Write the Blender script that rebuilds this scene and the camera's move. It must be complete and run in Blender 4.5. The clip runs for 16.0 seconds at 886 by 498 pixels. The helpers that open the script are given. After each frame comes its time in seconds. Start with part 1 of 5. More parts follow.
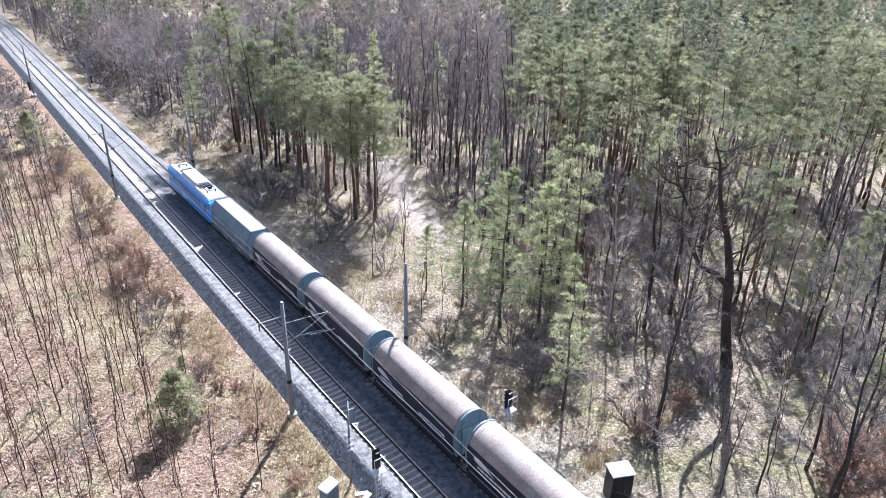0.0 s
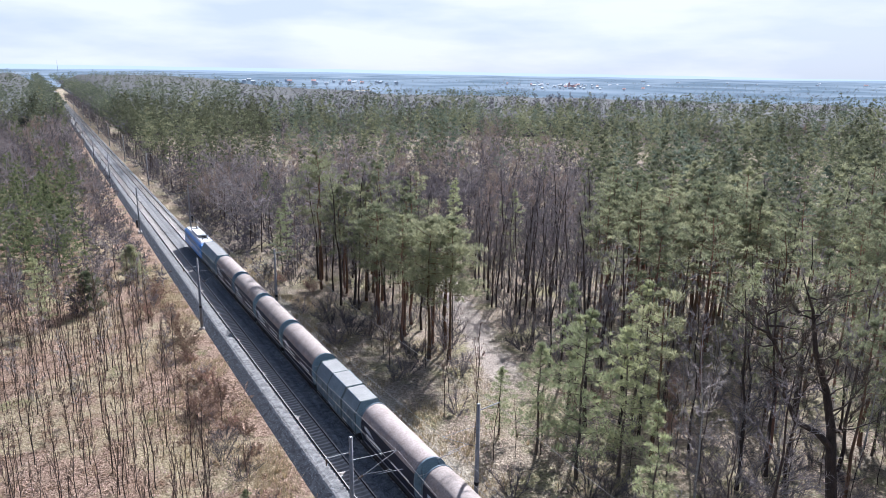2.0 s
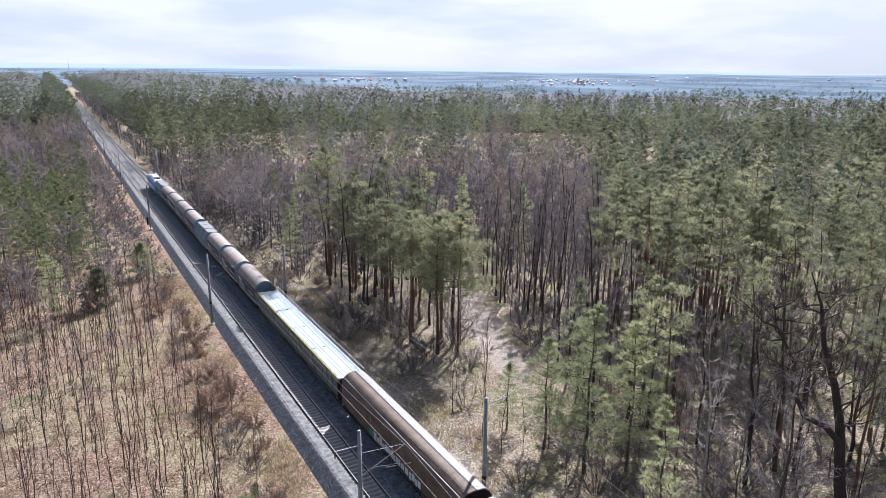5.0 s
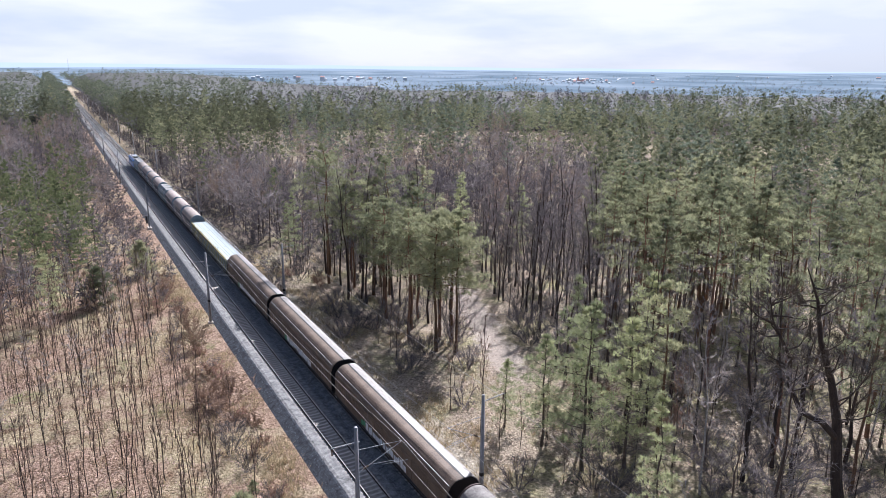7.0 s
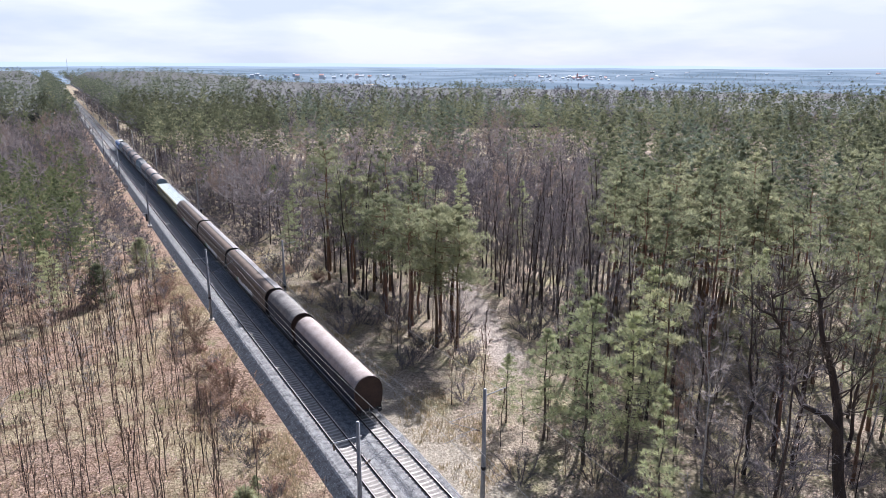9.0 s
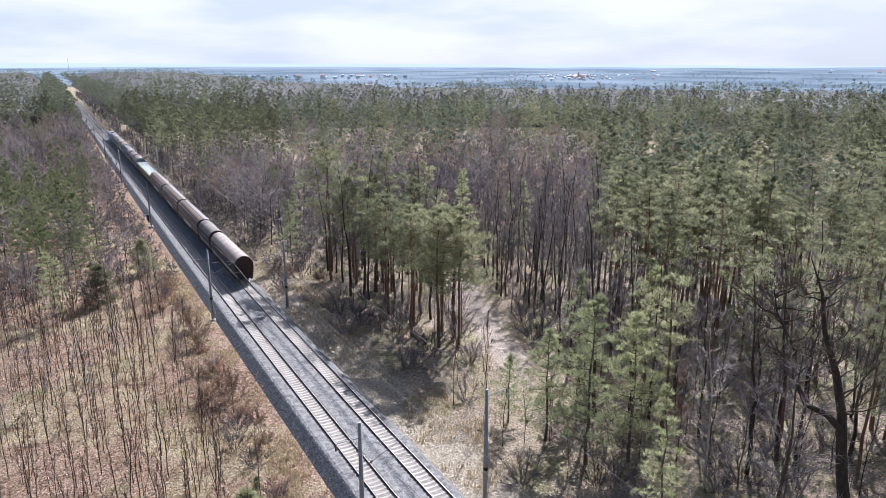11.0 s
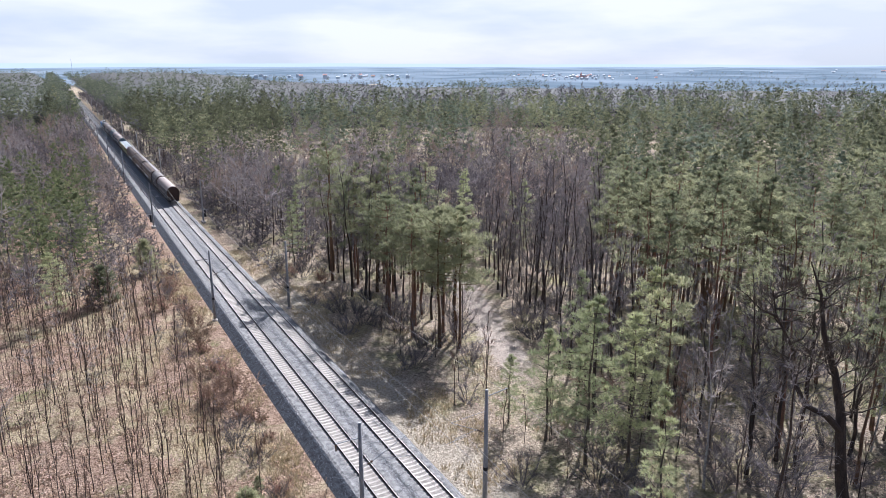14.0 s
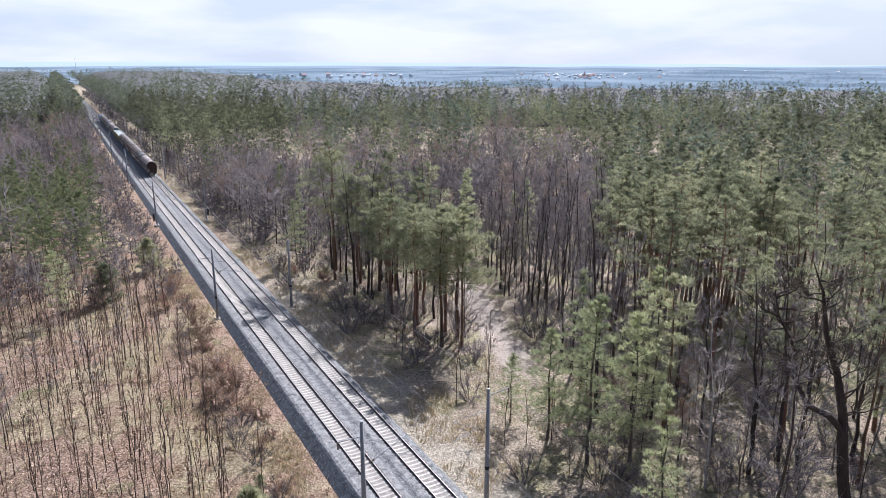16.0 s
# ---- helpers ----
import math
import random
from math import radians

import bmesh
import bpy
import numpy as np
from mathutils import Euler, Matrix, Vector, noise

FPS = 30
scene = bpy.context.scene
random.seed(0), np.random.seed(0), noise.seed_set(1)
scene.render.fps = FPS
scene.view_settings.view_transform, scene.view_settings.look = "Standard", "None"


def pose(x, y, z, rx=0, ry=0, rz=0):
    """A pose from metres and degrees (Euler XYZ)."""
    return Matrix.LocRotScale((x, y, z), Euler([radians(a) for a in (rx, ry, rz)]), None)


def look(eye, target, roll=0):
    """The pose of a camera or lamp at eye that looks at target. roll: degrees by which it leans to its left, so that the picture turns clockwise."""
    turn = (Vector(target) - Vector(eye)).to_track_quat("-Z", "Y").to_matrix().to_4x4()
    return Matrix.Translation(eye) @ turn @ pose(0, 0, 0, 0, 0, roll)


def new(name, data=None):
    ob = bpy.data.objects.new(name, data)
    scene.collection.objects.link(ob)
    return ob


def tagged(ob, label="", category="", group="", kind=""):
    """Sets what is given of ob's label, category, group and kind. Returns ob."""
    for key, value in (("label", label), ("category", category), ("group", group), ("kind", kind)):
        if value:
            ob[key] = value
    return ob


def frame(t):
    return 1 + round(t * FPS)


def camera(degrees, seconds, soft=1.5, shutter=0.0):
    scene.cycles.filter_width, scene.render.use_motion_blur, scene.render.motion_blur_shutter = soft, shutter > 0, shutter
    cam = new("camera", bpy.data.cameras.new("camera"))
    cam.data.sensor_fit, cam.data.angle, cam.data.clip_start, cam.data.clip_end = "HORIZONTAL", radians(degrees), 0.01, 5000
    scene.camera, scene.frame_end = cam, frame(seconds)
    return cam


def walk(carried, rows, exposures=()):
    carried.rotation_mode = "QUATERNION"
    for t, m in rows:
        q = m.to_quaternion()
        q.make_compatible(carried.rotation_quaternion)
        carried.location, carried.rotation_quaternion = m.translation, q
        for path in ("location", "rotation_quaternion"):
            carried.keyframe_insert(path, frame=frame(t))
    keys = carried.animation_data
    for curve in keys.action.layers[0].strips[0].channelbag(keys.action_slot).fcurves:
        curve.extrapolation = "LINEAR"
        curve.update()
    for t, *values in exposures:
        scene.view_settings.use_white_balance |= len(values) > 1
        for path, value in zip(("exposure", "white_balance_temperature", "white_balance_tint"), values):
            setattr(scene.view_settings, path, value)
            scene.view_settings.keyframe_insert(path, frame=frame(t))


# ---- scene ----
CAM_Z = 34.07
cam = camera(65.3, 16.0, 0.6)
PATH = [
    (0, -0.18, 0.64, 35.11, -36.31, -26.16, -1.09),
    (0.2, -0.35, 0.52, 34.90, -36.38, -20.48, -0.96),
    (0.3, -0.43, 0.49, 34.66, -36.49, -18.13, -0.91),
    (0.5, -0.44, 0.48, 34.47, -36.39, -15.08, -0.92),
    (0.7, -0.45, 0.50, 34.44, -35.75, -14.30, -0.93),
    (1, -0.46, 0.53, 34.42, -31.95, -14.12, -0.94),
    (1.5, -0.31, 0.64, 34.41, -30.93, -14.18, -0.91),
    (2, -0.27, 0.69, 34.43, -29.85, -14.23, -0.87),
    (2.5, -0.20, 0.70, 34.41, -29.35, -14.28, -0.88),
    (3, -0.27, 0.65, 34.34, -29.36, -14.31, -0.84),
    (3.5, -0.34, 0.63, 34.29, -29.28, -14.39, -0.73),
    (4, -0.40, 0.53, 34.33, -29.18, -14.45, -0.70),
    (6.5, -0.07, 0.31, 34.31, -29.17, -14.54, -0.44),
    (7, -0.07, 0.22, 34.19, -29.16, -14.58, -0.44),
    (7.5, -0.11, 0.19, 34.10, -29.15, -14.61, -0.38),
    (8, -0.08, 0.26, 34.03, -29.14, -14.64, -0.32),
    (8.5, -0.15, 0.27, 33.99, -29.21, -14.71, -0.26),
    (9, -0.17, 0.22, 33.94, -29.23, -14.77, -0.22),
    (11.5, -0.06, 0.40, 33.93, -29.14, -14.79, 0.01),
    (12, -0.04, 0.45, 33.93, -29.13, -14.79, -0.00),
    (12.5, -0.03, 0.34, 33.95, -29.09, -14.79, 0.03),
    (13, -0.07, 0.30, 33.97, -29.08, -14.79, 0.02),
    (13.5, -0.04, 0.21, 33.99, -29.04, -14.80, 0.03),
    (14, -0.00, 0.07, 34.07, -28.94, -14.81, 0.04),
    (14.5, 0.02, 0.06, 34.11, -28.86, -14.80, 0.03),
    (15, 0.06, 0.01, 34.09, -28.79, -14.80, 0.03),
    (15.5, 0.06, -0.06, 34.09, -28.72, -14.82, 0.01),
    (16, 0.00, -0.00, 34.07, -28.69, -14.87, -0.04),
]
walk(cam, [(t, pose(x, y, z, 90 + pitch, roll, yaw)) for t, x, y, z, yaw, pitch, roll in PATH],
     [(0, 1.5, 5450, 15), (0.55, 1.5, 5450, 15), (1.0, 1.07, 5550, 15), (1.5, 0.95, 5580, 15), (2.0, 0.92, 5600, 15), (7.0, 0.92, 5780, 17), (9.0, 0.94, 5780, 17), (16.0, 0.90, 5700, 16)])

# ---- light ----
SUN_AZ, SUN_EL = 48.0, 42.0
world = bpy.data.worlds.new("world")
scene.world = world
world.use_nodes = True


def build_sky():
    nt = world.node_tree
    nt.nodes.clear()
    out = nt.nodes.new("ShaderNodeOutputWorld")
    bg = nt.nodes.new("ShaderNodeBackground")
    sky = nt.nodes.new("ShaderNodeTexSky")
    sky.sky_type, sky.sun_disc = "NISHITA", False
    sky.sun_elevation, sky.sun_rotation = radians(SUN_EL), radians(SUN_AZ)
    sky.air_density, sky.dust_density = 1.0, 2.0
    co = nt.nodes.new("ShaderNodeTexCoord")
    mp = nt.nodes.new("ShaderNodeMapping")
    mp.inputs["Scale"].default_value = (1.0, 1.0, 5.0)
    no = nt.nodes.new("ShaderNodeTexNoise")
    no.inputs["Scale"].default_value, no.inputs["Detail"].default_value = 1.6, 5.0
    ramp = nt.nodes.new("ShaderNodeValToRGB")
    ramp.color_ramp.elements[0].position, ramp.color_ramp.elements[1].position = 0.36, 0.62
    ramp.color_ramp.elements[0].color = (0.82, 0.82, 0.82, 1)
    ramp.color_ramp.elements[1].color = (1.0, 1.0, 1.0, 1)
    cloud = nt.nodes.new("ShaderNodeMix")
    cloud.data_type = "RGBA"
    no2 = nt.nodes.new("ShaderNodeTexNoise")
    no2.inputs["Scale"].default_value, no2.inputs["Detail"].default_value = 3.1, 6.0
    nt.links.new(mp.outputs["Vector"], no2.inputs["Vector"])
    tone = nt.nodes.new("ShaderNodeValToRGB")
    tone.color_ramp.elements[0].position, tone.color_ramp.elements[1].position = 0.40, 0.58
    tone.color_ramp.elements[0].color, tone.color_ramp.elements[1].color = (0.76, 0.82, 0.88, 1), (1.0, 1.0, 1.0, 1)
    nt.links.new(no2.outputs["Fac"], tone.inputs["Fac"])
    lit = nt.nodes.new("ShaderNodeVectorMath")
    lit.operation = "MULTIPLY"
    lit.inputs[1].default_value = CLOUD
    nt.links.new(tone.outputs["Color"], lit.inputs[0])
    # thin clouds shine towards the sun and are duller away from it
    toward = nt.nodes.new("ShaderNodeVectorMath")
    toward.operation = "DOT_PRODUCT"
    az, el = radians(SUN_AZ), radians(SUN_EL)
    toward.inputs[1].default_value = (math.sin(az) * math.cos(el), math.cos(az) * math.cos(el), math.sin(el))
    nt.links.new(co.outputs["Generated"], toward.inputs[0])
    shine = nt.nodes.new("ShaderNodeMapRange")
    shine.interpolation_type = "SMOOTHSTEP"
    shine.inputs["From Min"].default_value, shine.inputs["From Max"].default_value = -0.4, 0.46
    shine.inputs["To Min"].default_value, shine.inputs["To Max"].default_value = 0.24, 1.0
    nt.links.new(toward.outputs["Value"], shine.inputs["Value"])
    scaled = nt.nodes.new("ShaderNodeVectorMath")
    scaled.operation = "SCALE"
    nt.links.new(lit.outputs[0], scaled.inputs[0])
    nt.links.new(shine.outputs["Result"], scaled.inputs["Scale"])
    nt.links.new(scaled.outputs[0], cloud.inputs[7])
    nt.links.new(co.outputs["Generated"], mp.inputs["Vector"])
    nt.links.new(mp.outputs["Vector"], no.inputs["Vector"])
    nt.links.new(no.outputs["Fac"], ramp.inputs["Fac"])
    # clouds lie thick near the horizon and thin out overhead
    sep = nt.nodes.new("ShaderNodeSeparateXYZ")
    nt.links.new(co.outputs["Generated"], sep.inputs[0])
    thin = nt.nodes.new("ShaderNodeMapRange")
    thin.interpolation_type = "SMOOTHSTEP"
    thin.inputs["From Min"].default_value, thin.inputs["From Max"].default_value = 0.04, 0.50
    thin.inputs["To Min"].default_value, thin.inputs["To Max"].default_value = 1.0, 0.07
    nt.links.new(sep.outputs[2], thin.inputs["Value"])
    cover = nt.nodes.new("ShaderNodeMath")
    cover.operation = "MULTIPLY"
    nt.links.new(ramp.outputs["Color"], cover.inputs[0])
    nt.links.new(thin.outputs["Result"], cover.inputs[1])
    nt.links.new(cover.outputs[0], cloud.inputs[0])
    nt.links.new(sky.outputs["Color"], cloud.inputs[6])
    nt.links.new(cloud.outputs[2], bg.inputs["Color"])
    bg.inputs["Strength"].default_value = SKY
    nt.links.new(bg.outputs["Background"], out.inputs["Surface"])


SKY, CLOUD = 0.055, (9.5, 9.65, 9.7)
build_sky()
sun_data = bpy.data.lights.new("sun", "SUN")
sun_data.energy, sun_data.angle, sun_data.color = 5.0, radians(0.6), (1.0, 0.96, 0.90)
sun = new("sun", sun_data)
sun_dir = Vector((math.sin(radians(SUN_AZ)) * math.cos(radians(SUN_EL)), math.cos(radians(SUN_AZ)) * math.cos(radians(SUN_EL)), math.sin(radians(SUN_EL))))
sun.matrix_world = look(sun_dir * 200, (0, 0, 0))


# ---- materials ----
def material(name, base, other=None, scale=3.0, rough=0.8, metal=0.0, bump=0.0, fine=0.0, vary=0.0, island=False, spec=0.3, stretch=(1, 1, 1), through_light=0.0):
    """Two colours mixed by noise at two scales, with bump and a change from piece to piece."""
    m = bpy.data.materials.new(name)
    m.use_nodes = True
    nt = m.node_tree
    bsdf = nt.nodes["Principled BSDF"]
    bsdf.inputs["Roughness"].default_value, bsdf.inputs["Metallic"].default_value = rough, metal
    bsdf.inputs["Specular IOR Level"].default_value = spec
    other = other or tuple(c * 0.75 for c in base)
    co = nt.nodes.new("ShaderNodeTexCoord")
    mp = nt.nodes.new("ShaderNodeMapping")
    mp.inputs["Scale"].default_value = stretch
    nt.links.new(co.outputs["Object"], mp.inputs["Vector"])
    big, small = nt.nodes.new("ShaderNodeTexNoise"), nt.nodes.new("ShaderNodeTexNoise")
    big.inputs["Scale"].default_value, big.inputs["Detail"].default_value = scale, 4.0
    small.inputs["Scale"].default_value, small.inputs["Detail"].default_value = scale * 9, 3.0
    for n in (big, small):
        nt.links.new(mp.outputs["Vector"], n.inputs["Vector"])
    add = nt.nodes.new("ShaderNodeMath")
    add.operation = "MULTIPLY_ADD"
    add.inputs[1].default_value, add.inputs[2].default_value = 0.5, 0.0
    nt.links.new(small.outputs["Fac"], add.inputs[0])
    half = nt.nodes.new("ShaderNodeMath")
    half.operation = "MULTIPLY_ADD"
    half.inputs[1].default_value = 0.5
    nt.links.new(big.outputs["Fac"], half.inputs[0])
    nt.links.new(add.outputs[0], half.inputs[2])
    ramp = nt.nodes.new("ShaderNodeValToRGB")
    ramp.color_ramp.elements[0].position, ramp.color_ramp.elements[1].position = 0.36, 0.64
    ramp.color_ramp.elements[0].color, ramp.color_ramp.elements[1].color = (*other, 1), (*base, 1)
    nt.links.new(half.outputs[0], ramp.inputs["Fac"])
    colour = ramp.outputs["Color"]
    if vary:
        if island:
            src = nt.nodes.new("ShaderNodeNewGeometry").outputs["Random Per Island"]
        else:
            src = nt.nodes.new("ShaderNodeObjectInfo").outputs["Random"]
        rng = nt.nodes.new("ShaderNodeMapRange")
        rng.inputs["To Min"].default_value, rng.inputs["To Max"].default_value = 1 - vary, 1 + vary
        nt.links.new(src, rng.inputs["Value"])
        hsv = nt.nodes.new("ShaderNodeHueSaturation")
        nt.links.new(rng.outputs["Result"], hsv.inputs["Value"])
        hue = nt.nodes.new("ShaderNodeMapRange")
        hue.inputs["To Min"].default_value, hue.inputs["To Max"].default_value = 0.5 + 0.05 * vary, 0.5 - 0.05 * vary
        nt.links.new(src, hue.inputs["Value"])
        nt.links.new(hue.outputs["Result"], hsv.inputs["Hue"])
        nt.links.new(colour, hsv.inputs["Color"])
        colour = hsv.outputs["Color"]
    nt.links.new(colour, bsdf.inputs["Base Color"])
    if bump:
        b = nt.nodes.new("ShaderNodeBump")
        b.inputs["Strength"].default_value, b.inputs["Distance"].default_value = bump, 0.05
        nt.links.new(half.outputs[0], b.inputs["Height"])
        nt.links.new(b.outputs["Normal"], bsdf.inputs["Normal"])
    if through_light:
        tr = nt.nodes.new("ShaderNodeBsdfTranslucent")
        nt.links.new(colour, tr.inputs["Color"])
        mix = nt.nodes.new("ShaderNodeMixShader")
        mix.inputs[0].default_value = through_light
        nt.links.new(bsdf.outputs[0], mix.inputs[1])
        nt.links.new(tr.outputs[0], mix.inputs[2])
        nt.links.new(mix.outputs[0], nt.nodes["Material Output"].inputs["Surface"])
    return m


def ground_material():
    """Leaf litter, dry grass and moss by noise at several scales; a sandy path and dry verges by the plan."""
    m = bpy.data.materials.new("forest_floor")
    m.use_nodes = True
    nt = m.node_tree
    bsdf = nt.nodes["Principled BSDF"]
    bsdf.inputs["Roughness"].default_value, bsdf.inputs["Specular IOR Level"].default_value = 0.95, 0.1
    geo = nt.nodes.new("ShaderNodeNewGeometry")

    def noise_at(scale, detail, lo, hi):
        n = nt.nodes.new("ShaderNodeTexNoise")
        n.inputs["Scale"].default_value, n.inputs["Detail"].default_value, n.inputs["Roughness"].default_value = scale, detail, 0.65
        nt.links.new(geo.outputs["Position"], n.inputs["Vector"])
        r = nt.nodes.new("ShaderNodeMapRange")
        r.inputs["From Min"].default_value, r.inputs["From Max"].default_value = lo, hi
        nt.links.new(n.outputs["Fac"], r.inputs["Value"])
        return r.outputs["Result"]

    def mix(fac, a, b):
        x = nt.nodes.new("ShaderNodeMix")
        x.data_type = "RGBA"
        nt.links.new(fac, x.inputs[0])
        for k, c in ((6, a), (7, b)):
            if isinstance(c, tuple):
                x.inputs[k].default_value = (*c, 1)
            else:
                nt.links.new(c, x.inputs[k])
        return x.outputs[2]

    speck = noise_at(4.2, 7, 0.36, 0.64)
    litter = mix(speck, (0.17, 0.105, 0.07), (0.58, 0.425, 0.315))
    grass = mix(noise_at(4.5, 6, 0.38, 0.62), (0.27, 0.215, 0.125), (0.62, 0.52, 0.345))
    moss = mix(noise_at(2.0, 6, 0.4, 0.62), (0.14, 0.15, 0.06), (0.36, 0.35, 0.18))
    c = mix(noise_at(0.09, 4, 0.47, 0.56), litter, grass)
    c = mix(noise_at(0.16, 5, 0.58, 0.70), c, moss)
    c = mix(noise_at(0.6, 6, 0.50, 0.64), c, mix(speck, (0.075, 0.05, 0.033), (0.36, 0.235, 0.15)))
    sep = nt.nodes.new("ShaderNodeSeparateXYZ")
    nt.links.new(geo.outputs["Position"], sep.inputs[0])
    wooded = nt.nodes.new("ShaderNodeMapRange")
    wooded.inputs["From Min"].default_value, wooded.inputs["From Max"].default_value = 24.0, 31.0
    nt.links.new(sep.outputs[0], wooded.inputs["Value"])
    under = mix(speck, (0.21, 0.165, 0.12), (0.64, 0.53, 0.405))
    under = mix(noise_at(0.13, 5, 0.46, 0.60), under, mix(noise_at(3.0, 6, 0.4, 0.62), (0.23, 0.21, 0.11), (0.54, 0.48, 0.30)))
    under = mix(noise_at(0.5, 6, 0.54, 0.66), under, mix(speck, (0.10, 0.085, 0.065), (0.33, 0.28, 0.22)))
    c = mix(wooded.outputs["Result"], c, under)

    def band(src, centre, half_width, soft):
        """1 inside the band and 0 outside, with a ragged rim."""
        a = nt.nodes.new("ShaderNodeMath")
        a.operation = "SUBTRACT"
        a.inputs[1].default_value = centre
        nt.links.new(src, a.inputs[0])
        b = nt.nodes.new("ShaderNodeMath")
        b.operation = "ABSOLUTE"
        nt.links.new(a.outputs[0], b.inputs[0])
        j = nt.nodes.new("ShaderNodeMath")
        j.operation = "MULTIPLY_ADD"
        j.inputs[1].default_value = 2.5
        nt.links.new(noise_at(0.5, 4, 0.3, 0.7), j.inputs[0])
        nt.links.new(b.outputs[0], j.inputs[2])
        r = nt.nodes.new("ShaderNodeMapRange")
        r.inputs["From Min"].default_value, r.inputs["From Max"].default_value = half_width + 1.2 + soft, half_width + 1.2 - soft
        nt.links.new(j.outputs[0], r.inputs["Value"])
        return r.outputs["Result"]

    verge = nt.nodes.new("ShaderNodeMath")
    verge.operation = "MULTIPLY"
    nt.links.new(band(sep.outputs[0], 28.0, 2.8, 0.8), verge.inputs[0])
    nt.links.new(band(sep.outputs[1], 40.0, 70.0, 12.0), verge.inputs[1])
    c = mix(verge.outputs[0], c, mix(speck, (0.34, 0.29, 0.22), (0.66, 0.58, 0.46)))
    slant = nt.nodes.new("ShaderNodeMath")
    slant.operation = "MULTIPLY_ADD"
    slant.inputs[1].default_value = -0.36
    nt.links.new(sep.outputs[1], slant.inputs[0])
    nt.links.new(sep.outputs[0], slant.inputs[2])
    trail = nt.nodes.new("ShaderNodeMath")
    trail.operation = "MULTIPLY"
    nt.links.new(band(slant.outputs[0], 22.0, 2.3, 0.6), trail.inputs[0])
    nt.links.new(band(sep.outputs[1], 86.0, 24.0, 4.0), trail.inputs[1])
    c = mix(trail.outputs[0], c, mix(speck, (0.44, 0.37, 0.31), (0.66, 0.57, 0.48)))
    nt.links.new(c, bsdf.inputs["Base Color"])
    bump = nt.nodes.new("ShaderNodeBump")
    bump.inputs["Strength"].default_value, bump.inputs["Distance"].default_value = 0.9, 0.25
    nt.links.new(speck, bump.inputs["Height"])
    nt.links.new(bump.outputs["Normal"], bsdf.inputs["Normal"])
    return m


GROUND = ground_material()
BALLAST = material("ballast_stone", (0.34, 0.335, 0.32), (0.06, 0.06, 0.064), 2.2, 0.9, bump=0.9)
CRIB = material("dusty_crib_ballast", (0.36, 0.33, 0.295), (0.14, 0.125, 0.11), 3.0, 0.9, bump=0.7)
# dark coarse stone, darkened further for the slope turned from the sun
BALLAST_SLOPE_SHADE = material("fresh_ballast_slope_shade", (0.075, 0.083, 0.10), (0.010, 0.012, 0.016), 2.2, 0.9, bump=1.0)
STONE = material("loose_ballast_stones", (0.36, 0.36, 0.36), (0.12, 0.125, 0.14), 3.0, 0.9, vary=0.5, island=True)
# shoulder stones, with the slope's shade in their colour too
FRESH_STONE_SHADE = material("loose_stones_slope_shade", (0.12, 0.13, 0.155), (0.018, 0.022, 0.028), 3.0, 0.9, vary=0.6, island=True)
CONCRETE = material("sleeper_concrete", (0.58, 0.54, 0.48), (0.38, 0.345, 0.30), 3.0, 0.85, vary=0.2)
POLE = material("grey_mast_concrete", (0.34, 0.34, 0.34), (0.20, 0.20, 0.21), 2.0, 0.75, stretch=(1, 1, 0.2))
RUST = material("rusty_rail_side", (0.075, 0.052, 0.04), (0.035, 0.026, 0.022), 6.0, 0.8)
RAIL_TOP = material("polished_rail_head", (0.60, 0.58, 0.56), (0.46, 0.44, 0.42), 4.0, 0.3, 0.9)
STEEL = material("galvanised_steel", (0.42, 0.43, 0.44), (0.26, 0.27, 0.28), 4.0, 0.5, 0.4)
DARK = material("dark_underframe", (0.035, 0.035, 0.04), (0.02, 0.02, 0.022), 4.0, 0.7)
WIRE = material("copper_wire", (0.60, 0.56, 0.50), (0.48, 0.45, 0.42), 4.0, 0.4, 0.3)
BLUE = material("blue_paint", (0.05, 0.30, 0.78), (0.035, 0.23, 0.66), 0.7, 0.35, spec=0.5)
BLUE_GREY = material("blue_grey_grille", (0.10, 0.17, 0.30), (0.06, 0.10, 0.19), 1.2, 0.6)
WHITE = material("white_paint", (0.78, 0.79, 0.80), (0.62, 0.64, 0.66), 0.8, 0.5)
ROOF = material("pale_grey_roof", (0.74, 0.76, 0.78), (0.55, 0.58, 0.60), 0.9, 0.55)
GLASS = material("dark_cab_glass", (0.03, 0.035, 0.045), (0.02, 0.025, 0.03), 1.0, 0.08, spec=0.6)
TARP = material("dusty_brown_tarpaulin", (0.43, 0.37, 0.335), (0.26, 0.215, 0.19), 0.7, 0.75, bump=0.25, vary=0.12)
TARP_GREY = material("dirty_grey_tarpaulin", (0.29, 0.27, 0.25), (0.12, 0.11, 0.10), 0.8, 0.75, bump=0.7)
# navy of the lower sides, also laid over the hoods' shaded flanks
NAVY_AND_SHADE = material("navy_tarpaulin_and_shade", (0.028, 0.034, 0.06), (0.016, 0.018, 0.03), 0.8, 0.6, vary=0.2)
THICKET = material("dark_green_thicket", (0.25, 0.275, 0.135), (0.075, 0.095, 0.05), 0.16, 0.9, vary=0.22, island=True, through_light=0.45)
TEAL = material("grey_teal_paint", (0.22, 0.29, 0.335), (0.14, 0.19, 0.225), 0.8, 0.55, vary=0.1)
TEAL_TOP = material("grey_top_sheet", (0.31, 0.31, 0.295), (0.22, 0.22, 0.21), 0.7, 0.6)
BROWN = material("weathered_brown_paint", (0.185, 0.135, 0.10), (0.105, 0.075, 0.055), 0.9, 0.6, bump=0.1)
